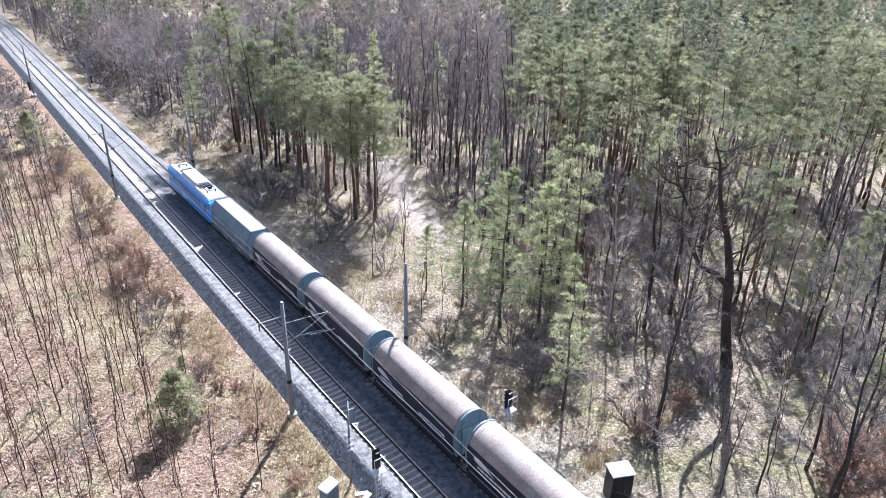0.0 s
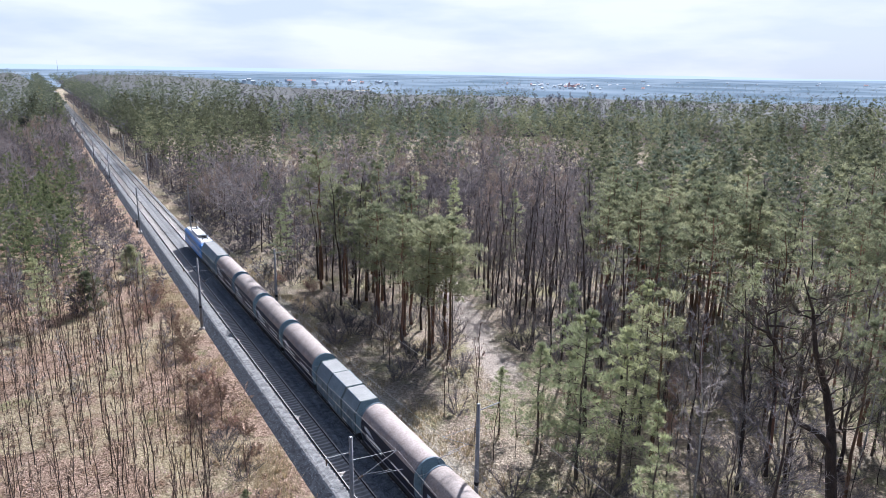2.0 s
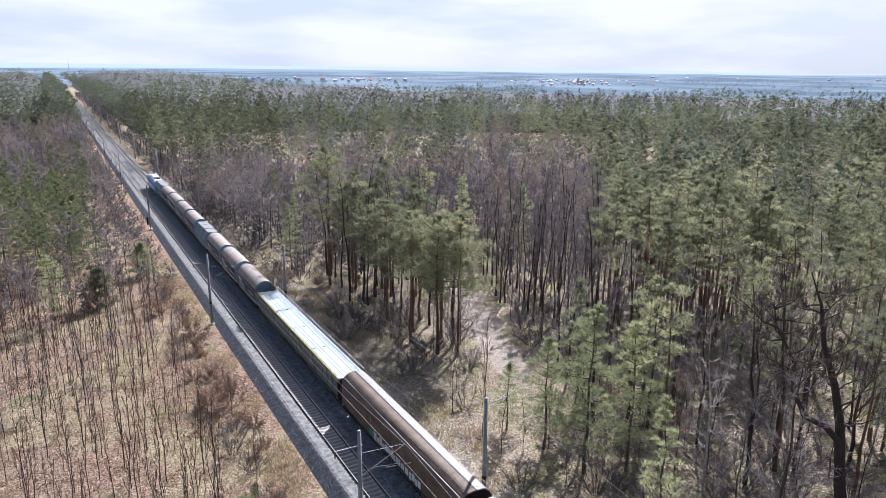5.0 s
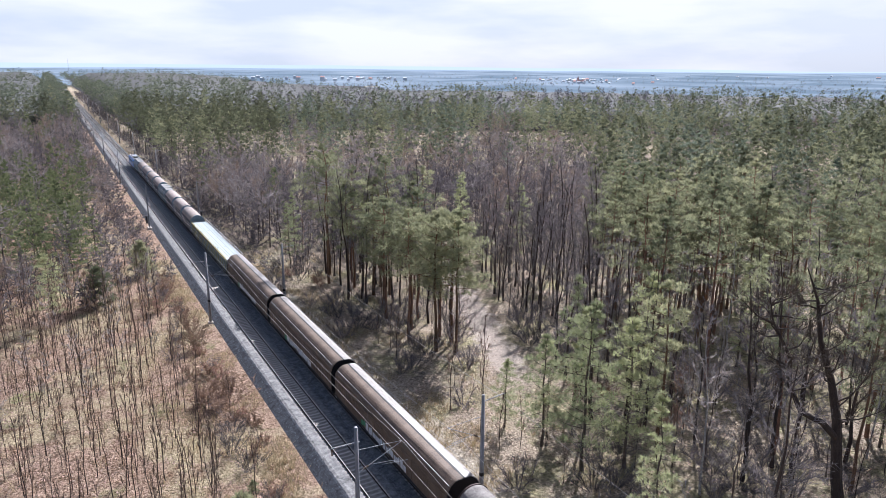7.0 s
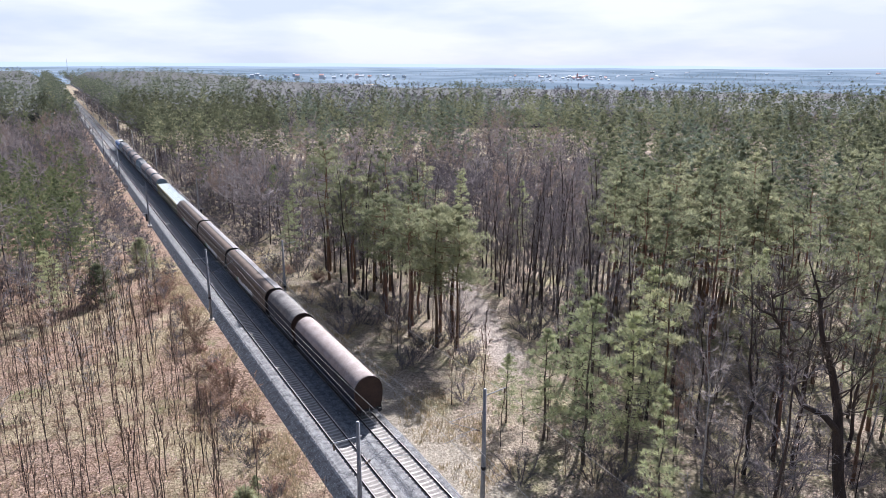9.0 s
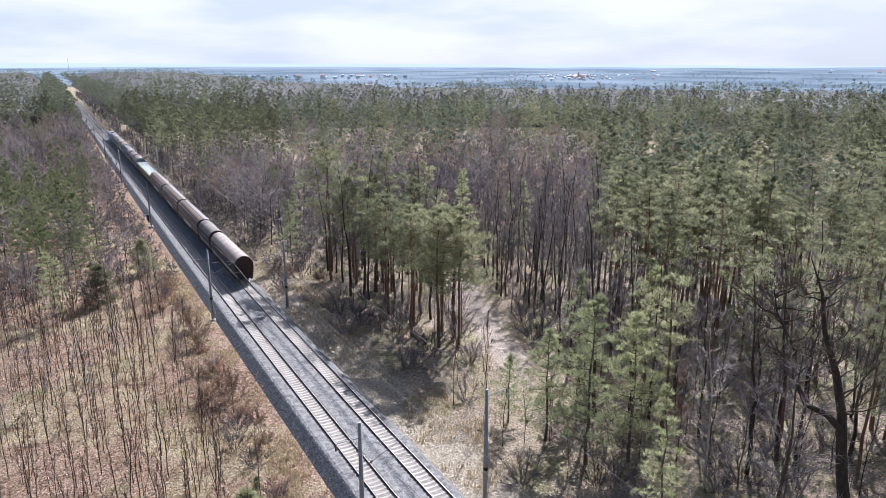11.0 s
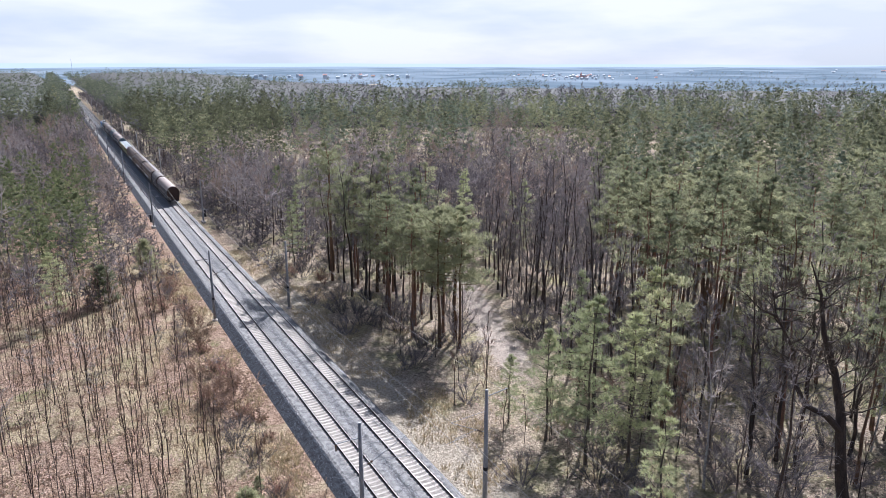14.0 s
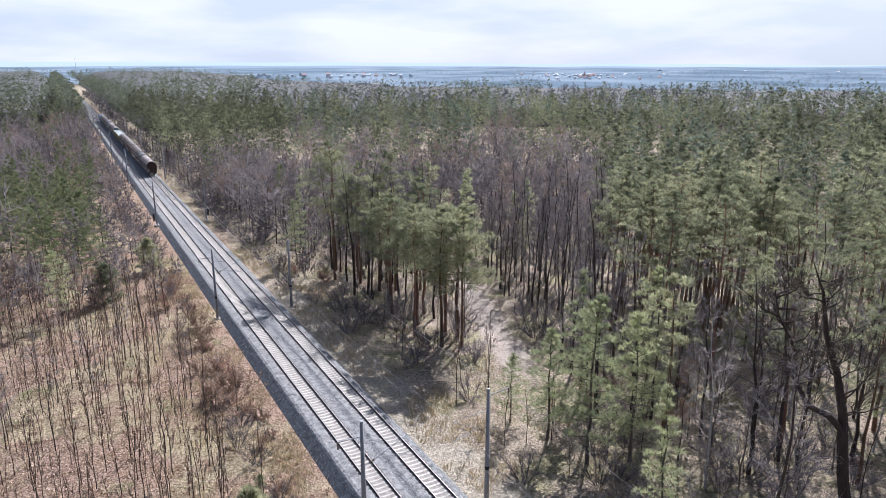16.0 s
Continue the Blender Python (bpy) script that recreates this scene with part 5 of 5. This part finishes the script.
def plant_far():
    """Woods beyond the near stand, down to single crowns near the horizon."""
    rng = random.Random(99)
    mid = {"pine": [], "blue": [], "dark": [], "bare": [], "purple": [], "brown": [], "young": [], "trunk": []}
    far = {"pine": [], "bare": []}
    low = []
    for x, y in spots(-150, 440, 60, 470, 4.3, rng):
        d, az = math.hypot(x, y), math.degrees(math.atan2(x, y))
        if d <= (NEAR if x > 22 else 98) or d > 430 or az < -9 or az > 74:
            continue
        if d > 230 and x > 22 and rng.random() < 0.40:
            continue
        k = stand(x, y, rng)
        if not k:
            continue
        h = {"pine": 1.0, "bare": 0.95, "young": 0.85, "brushy": 0.62, "birch": 0.9}[k] * rng.uniform(0.66, 1.2) * (1 + 0.25 * noise.noise((x * 0.045, y * 0.045, 7.7)))
        row = (x, y, FLOOR_Z, rng.uniform(0, 6.28), h, rng.randrange(12))
        tone = rng.random() + 0.5 * noise.noise((x * 0.02, y * 0.02, 3.3))
        # on this bearing most bare crowns turn dark, painting the stand's shade
        shaded_stand = 26 < az < 39 and d < 200
        if k == "pine":
            mid["dark" if tone > (0.22 if az < 16 else 0.66) else "blue" if tone > 0.38 else "pine"].append(row)
        elif k == "young":
            mid["young"].append(row)
        else:
            mid["purple" if tone > (0.25 if shaded_stand else 0.7) else "brown" if tone < 0.18 else "bare"].append(row)
        for again in range(3 if x < 34 + 0.12 * y and d < 400 else 1):
            if d > 300 + 100 * again or rng.random() > 0.6 or k == "young":
                continue
            low.append((x + rng.uniform(-3, 3), y + rng.uniform(-3, 3), FLOOR_Z, rng.uniform(0, 6.28), rng.uniform(0.24, 0.5), rng.randrange(12)))
        if k != "young" and (d < 215 or abs(x - 22) < 32):
            mid["trunk"].append(row)
    # brush along the cleared strip
    for x, y in spots(9.5, 35, 118, 460, 3.0, rng):
        if (x < 14.8 or x > 28.6) and math.hypot(x, y) > 120 and rng.random() < 0.9:
            low.append((x, y, FLOOR_Z, rng.uniform(0, 6.28), rng.uniform(0.14, 0.36), rng.randrange(12)))
    for x, y in spots(4, 40, 460, 1000, 5.0, rng):
        if (x < 14.0 or x > 29.0) and rng.random() < 0.8:
            low.append((x, y, FLOOR_Z, rng.uniform(0, 6.28), rng.uniform(0.3, 0.62), rng.randrange(12)))
    n = 0
    while n < 8600:
        az, d = rng.uniform(-9, 74), 425 * (1900 / 425) ** rng.random()
        x, y = math.sin(radians(az)) * d, math.cos(radians(az)) * d
        n += 1
        if n % 4 == 0:
            y = d
            x = rng.uniform(29.5, 45) if n % 8 else rng.uniform(-4, 13)
        if 13 < x < 29.5 or d > woods_end(az) * rng.uniform(0.96, 1.0):
            continue
        row = (x, y, FLOOR_Z + rise(x, y), rng.uniform(0, 6.28), rng.uniform(0.74, 1.2) * (1 + 0.22 * noise.noise((x * 0.025, y * 0.025, 5.1))), rng.randrange(12))
        green = noise.noise((x * 0.004, y * 0.008, 2.2)) + rng.uniform(-0.25, 0.25) + (0.45 if az < 14 else 0)
        far["pine" if green > 0.05 else "bare"].append(row)
    # hedges and copses on the open plain round the town
    n = 0
    while n < 1500:
        az, d = rng.uniform(11, 70), 950 * (2700 / 950) ** rng.random()
        x, y = math.sin(radians(az)) * d, math.cos(radians(az)) * d
        if d > woods_end(az) and noise.noise((x * 0.006, y * 0.003, 8.8)) + rng.uniform(-0.12, 0.12) > 0.05:
            n += 1
            far["pine" if rng.random() < 0.35 else "bare"].append((x, y, 2.0 + max(0.0, d - 1450) * 0.006, rng.uniform(0, 6.28), rng.uniform(0.45, 0.75), rng.randrange(12)))
    pines = [arrays(pine_tree(400 + k, 17 + 1.5 * (k % 3), 0.17, 0.42, 2.5 + 0.3 * (k % 3), 13, 2, 10, 0.95, 0.30, 0.2 + 0.1 * (k % 3), plump=1.1)[1]) for k in range(6)]

    def twig_cloud(seed, limbs=20, twigs=11, low=0.2, wide=3.9, thick=0.13):
        """A leafless crown: limbs fan out of the trunk and end in brushes of twigs on a domed outline."""
        r2, s = random.Random(seed), Shape()
        for k in range(limbs):
            a, el = r2.uniform(0, 6.28), math.asin(r2.uniform(-0.15, 0.98))
            p = Vector((0, 0, 15.5 * (low + 0.36 * r2.random())))
            q = p + up_dir(a, el) * wide * (0.78 + 0.5 * math.sin(max(0.0, el)) ** 2) * r2.uniform(0.65, 1.05)
            sliver(s, p, q, thick)
            for j in range(twigs):
                b = p.lerp(q, r2.uniform(0.5, 1.0))
                sliver(s, b, b + up_dir(a + r2.uniform(-1.4, 1.4), min(1.5, el + r2.uniform(-0.8, 0.9))) * wide * r2.uniform(0.2, 0.45), thick)
        return arrays(s)

    bares = [twig_cloud(420 + k, 20, 11, 0.22, 3.3 + 0.3 * k) for k in range(5)]
    trunks = [arrays(Shape().tube([(0, 0, -0.2), (0.12 * k, 0.25, 4), (0.3, 0.12 * k, 8.5)], [0.13, 0.10, 0.03], 3, False)) for k in range(4)]
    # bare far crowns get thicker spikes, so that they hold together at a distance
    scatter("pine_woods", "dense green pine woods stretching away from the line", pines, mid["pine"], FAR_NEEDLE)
    scatter("blue_pine_woods", "blue-green pines among the woods, bluer for distance haze", pines, mid["blue"], FAR_NEEDLE_HAZE_BLUE)
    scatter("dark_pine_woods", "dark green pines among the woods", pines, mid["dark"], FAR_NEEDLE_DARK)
    scatter("young_pine_woods", "thicket of young green pines beside the line", [arrays(pine_tree(410 + k, 11.5 + k, 0.1, 0.08, 3.0, 24, 2, 12, 0.75, 0.24, 0.6)[1]) for k in range(4)], mid["young"], THICKET)
    scatter("bare_woods", "dense leafless woods with purple-grey crowns", bares, mid["bare"], FAR_TWIG)
    scatter("dark_bare_woods", "leafless woods coloured dark purple-grey, in one dense stand for its shade", bares, mid["purple"], FAR_TWIG_DARK)
    scatter("brown_bare_woods", "brownish leafless trees among the woods", bares, mid["brown"], FAR_TWIG_WARM)
    scatter("brushwood", "low brushwood under the leafless trees", [twig_cloud(430 + k, 10, 8, 0.02, 6.5, 0.40) for k in range(4)], low, FAR_TWIG_DARK)
    scatter("woods_trunks", "dark trunks of the woods", trunks, mid["trunk"], BARK_DARK)

    def crown_far(seed, green):
        r2 = random.Random(seed)
        s = Shape()
        for k in range(7):
            u = r2.random()
            c = Vector((r2.gauss(0, 1.5), r2.gauss(0, 1.5), (10.5 + 7 * u) if green else (7.5 + 7 * u)))
            if green:
                pad(s, r2, c, 1.1, 8, 1.15, 0.55)
            else:
                blades(s, r2, c, 6, 2.0, 0.36, 1.0)
        return arrays(s)

    scatter("distant_pines", "distant pine crowns, their green dulled for haze", [crown_far(440 + k, True) for k in range(4)], far["pine"], DIST_NEEDLE_HAZED)
    scatter("distant_bare_trees", "distant leafless crowns, greyed in colour for haze", [crown_far(450 + k, False) for k in range(4)], far["bare"], DIST_TWIG_HAZED)


def canopy_material():
    m = material("distant_canopy", (0.09, 0.092, 0.085), (0.055, 0.055, 0.055), 0.02, 0.95)
    return m


def build_canopy():
    """The closed canopy of the far woods, left open along the railway."""
    s = Shape()
    ds = [415, 420, 450, 510, 580, 660, 760, 880, 1020, 1200, 1400, 1650, 1900]
    for side, a0, a1, n in ((1, 5.0, 78, 150), (-1, -14, 1.0, 40)):
        vs, fs = [], []
        for i, d in enumerate(ds):
            # the rim follows the cleared strip of the line
            rim = math.degrees(math.asin(min(0.5, (40 if side > 0 else 3) / d)))
            lo, hi = (rim, a1) if side > 0 else (a0, rim)
            for j in range(n + 1):
                a = radians(lo + (hi - lo) * j / n)
                r = min(d, woods_end(math.degrees(a)) + i)
                x, y = math.sin(a) * r, math.cos(a) * r
                z = rise(x, y) + 9.0 + 2.2 * noise.noise((x * 0.05, y * 0.05, 0)) + 1.5 * noise.noise((x * 0.008, y * 0.008, 4))
                edge = min(1.0, (j if side > 0 else n - j) / 3)
                vs.append((x, y, z * edge if i else -1.0))
        for i in range(len(ds) - 1):
            for j in range(n):
                fs.append((i * (n + 1) + j, i * (n + 1) + j + 1, (i + 1) * (n + 1) + j + 1, (i + 1) * (n + 1) + j))
        s.add(vs, fs)
    tagged(new("distant_canopy", s.mesh("distant_canopy", canopy_material(), True)), "unbroken canopy of mixed woods towards the horizon", "woods", kind="stuff")


# self-lit backdrop colour: the haze of distance sits in the emission
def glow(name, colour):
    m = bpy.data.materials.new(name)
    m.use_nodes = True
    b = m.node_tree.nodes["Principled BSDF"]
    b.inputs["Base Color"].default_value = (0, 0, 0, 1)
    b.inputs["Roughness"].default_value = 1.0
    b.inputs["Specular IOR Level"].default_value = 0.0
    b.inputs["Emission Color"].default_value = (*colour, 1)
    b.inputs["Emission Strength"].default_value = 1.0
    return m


def build_distance():
    """Ranges of hills on the horizon, their haze put into a glowing colour, and the pale buildings of a town in front
    of them.
    """
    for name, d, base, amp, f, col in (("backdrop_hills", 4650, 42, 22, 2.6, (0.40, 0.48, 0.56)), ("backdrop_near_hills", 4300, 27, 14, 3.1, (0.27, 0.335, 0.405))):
        s, vs = Shape(), []
        n = 160
        for j in range(n + 1):
            a = radians(-20 + 105 * j / n)
            z = base + amp * noise.noise((a * f, 0.4, d)) + 3 * noise.noise((a * 14, 1.4, d))
            vs += [(math.sin(a) * d, math.cos(a) * d, -5), (math.sin(a) * d, math.cos(a) * d, z)]
        s.add(vs, [(2 * j, 2 * j + 2, 2 * j + 3, 2 * j + 1) for j in range(n)])
        tagged(new(name, s.mesh(name, glow(name, col))), "wooded hills on the horizon, glowing in a painted haze blue", "hills", kind="structure")
    # a plain with fields and woods between the forest and the hills; its glowing colours carry the haze
    s, vs, n = Shape(), [], 120
    for d, z in ((0, 2.0), (1450, 4), (1700, 6), (2000, 8), (2400, 10), (2800, 12), (3200, 15), (3700, 18), (4290, 22)):
        for j in range(n + 1):
            a = radians(-20 + 105 * j / n)
            r = d or min(1400, woods_end(math.degrees(a)) + 25)
            vs.append((math.sin(a) * r, math.cos(a) * r, z + (8 * noise.noise((a * 11, r * 0.004, 0)) if d else 0)))
    s.add(vs, [(i * (n + 1) + j, i * (n + 1) + j + 1, (i + 1) * (n + 1) + j + 1, (i + 1) * (n + 1) + j) for i in range(8) for j in range(n)])
    plain = glow("haze_painted_plain", (0.2, 0.29, 0.4))
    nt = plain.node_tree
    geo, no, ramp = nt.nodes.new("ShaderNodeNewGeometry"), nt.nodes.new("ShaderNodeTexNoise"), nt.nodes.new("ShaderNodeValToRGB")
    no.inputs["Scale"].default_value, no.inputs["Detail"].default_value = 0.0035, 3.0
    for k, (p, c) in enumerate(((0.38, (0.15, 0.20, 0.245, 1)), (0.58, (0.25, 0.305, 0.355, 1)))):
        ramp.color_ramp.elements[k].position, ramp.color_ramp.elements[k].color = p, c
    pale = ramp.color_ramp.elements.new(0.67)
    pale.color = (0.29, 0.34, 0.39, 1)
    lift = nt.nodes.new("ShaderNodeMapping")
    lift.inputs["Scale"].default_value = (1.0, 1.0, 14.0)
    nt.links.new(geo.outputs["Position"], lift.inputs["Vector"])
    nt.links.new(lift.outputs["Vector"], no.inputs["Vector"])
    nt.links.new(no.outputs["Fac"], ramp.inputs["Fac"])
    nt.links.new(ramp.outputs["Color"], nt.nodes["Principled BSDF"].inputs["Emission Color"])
    tagged(new("backdrop_plain", s.mesh("backdrop_plain", plain, True)), "plain of fields and woods beyond the forest, glowing in a painted haze blue", "plain", kind="structure")
    # bluish walls and paled red roofs: haze put into the town's colours
    wall, roof = material("haze_pale_far_walls", (0.62, 0.63, 0.66), (0.42, 0.45, 0.50), 0.1), material("haze_paled_red_roofs", (0.80, 0.47, 0.40), (0.70, 0.42, 0.36), 0.1)
    rng = random.Random(12)
    for k in range(82):
        if k < 26:
            az, d, w, h = rng.choice((15.5, 21.0, 23.0, 25.0)) + rng.gauss(0, 0.9), rng.uniform(1650, 1900), rng.uniform(5, 10), rng.uniform(5, 9)
        elif k < 74:
            az, d, w, h = 40.5 + rng.gauss(0, 2.4), rng.uniform(1550, 2100), rng.uniform(4, 9), rng.uniform(3, 5)
        else:
            az, d, w, h = rng.uniform(44, 62), rng.uniform(2300, 3400), rng.uniform(6, 18), rng.uniform(3, 4.5)
        a = radians(az)
        b = thing("town_building", "small town building with a dull roof, coloured pale for haze, far beyond the woods", "building", (math.sin(a) * d, math.cos(a) * d, 4.0 + (d - 1450) * 0.006), -az, "town buildings")
        part("wall", Shape().box(0, 0, h / 2, w, 9, h), wall, b)
        part("roof", Shape().loft([[(-w / 2 - 0.5, -5, h), (w / 2 + 0.5, -5, h), (w / 2 + 0.5, 5, h), (-w / 2 - 0.5, 5, h)], [(-w / 2, -0.5, h + (3 if k % 6 == 5 else 1)), (w / 2, -0.5, h + (3 if k % 6 == 5 else 1)), (w / 2, 0.5, h + (3 if k % 6 == 5 else 1)), (-w / 2, 0.5, h + (3 if k % 6 == 5 else 1))]]), roof if k % 6 == 5 else wall, b)
    a = radians(40.1)
    m = thing("church", "red-roofed church with a square tower in the far town", "church", (math.sin(a) * 1700, math.cos(a) * 1700, 3), -40)
    m.scale = (0.6, 0.6, 0.55)
    part("nave", Shape().box(0, 0, 5, 26, 12, 10), wall, m)
    part("roof", Shape().loft([[(-13.5, -6.5, 10), (13.5, -6.5, 10), (13.5, 6.5, 10), (-13.5, 6.5, 10)], [(-13, -0.4, 17), (13, -0.4, 17), (13, 0.4, 17), (-13, 0.4, 17)]]), roof, m)
    tower = part("tower", Shape().box(-10, 0, 12, 7, 7, 24), roof, m)
    part("spire", Shape().loft([[(-13.8, -3.8, 24), (-6.2, -3.8, 24), (-6.2, 3.8, 24), (-13.8, 3.8, 24)], [(-10.2, -0.2, 33), (-9.8, -0.2, 33), (-9.8, 0.2, 33), (-10.2, 0.2, 33)]]), roof, tower)
    m = thing("radio_mast", "thin lattice radio mast on the horizon", "mast", (math.sin(radians(1.5)) * 2400, math.cos(radians(1.5)) * 2400, 6))
    part("mast", Shape().tube([(0, 0, 0), (0, 0, 50)], [0.5, 0.25], 4), POLE, m)


def build_litter():
    """Dry grass blades and fallen leaves where the ground lies open near the line."""
    rng = random.Random(21)
    tuft = []
    for k in range(4):
        s = Shape()
        for i in range(7):
            a, e = rng.uniform(0, 6.28), rng.uniform(0.6, 1.4)
            o = Vector((rng.uniform(-0.2, 0.2), rng.uniform(-0.2, 0.2), -0.02))
            w = Vector((math.sin(a), -math.cos(a), 0)) * 0.025
            s.add([o - w, o + w, o + up_dir(a, e) * rng.uniform(0.3, 0.7)], [(0, 1, 2)])
        tuft.append(arrays(s))
    places = []
    while len(places) < 9000:
        y = 24 + 110 * rng.random() ** 1.5
        x = rng.choice((rng.uniform(12.5, 16.4), rng.uniform(6, 15.6), rng.uniform(-20, 12), rng.uniform(26.6, 34), rng.uniform(29, 42)))
        if noise.noise((x * 0.16, y * 0.16, 9)) + rng.uniform(-0.2, 0.2) > 0.0 and path_gap(x, y) > 2.2:
            places.append((x, y, floor_height(x, y), rng.uniform(0, 6.28), rng.uniform(0.6, 1.3), rng.randrange(12)))
    scatter("dry_grass", "tufts of pale dry grass along the line", tuft, places, DRY)
    leaf = []
    for k in range(4):
        s = Shape()
        for i in range(5):
            o = Vector((rng.uniform(-0.6, 0.6), rng.uniform(-0.6, 0.6), rng.uniform(0.02, 0.07)))
            u = up_dir(rng.uniform(0, 6.28), rng.uniform(-0.5, 0.5)) * rng.uniform(0.06, 0.13)
            w = u.cross(Vector((rng.uniform(-0.6, 0.6), rng.uniform(-0.6, 0.6), 1))).normalized() * 0.06
            s.add([o - u, o + w, o + u, o - w], [(0, 1, 2), (0, 2, 3)])
        leaf.append(arrays(s))
    places = []
    while len(places) < 5000:
        y = 24 + 100 * rng.random() ** 1.4
        x = rng.choice((rng.uniform(-25, 15.4), rng.uniform(-15, 15.4), rng.uniform(32, 70)))
        places.append((x, y, floor_height(x, y), rng.uniform(0, 6.28), rng.uniform(0.8, 1.5), rng.randrange(12)))
    scatter("fallen_leaves", "scattered curled brown leaves on the ground", leaf, places, LEAF)


prepare_trees()
plant_near()
plant_far()
build_canopy()
build_distance()
build_litter()


# ---- movement ----
def motions():
    for vehicle, y in TRAIN:
        walk(vehicle, [(t, pose(TRACK_B, y + SPEED * t, 0.003)) for t in (0, 2, 4, 6, 8, 10, 12, 14, 16)])


motions()
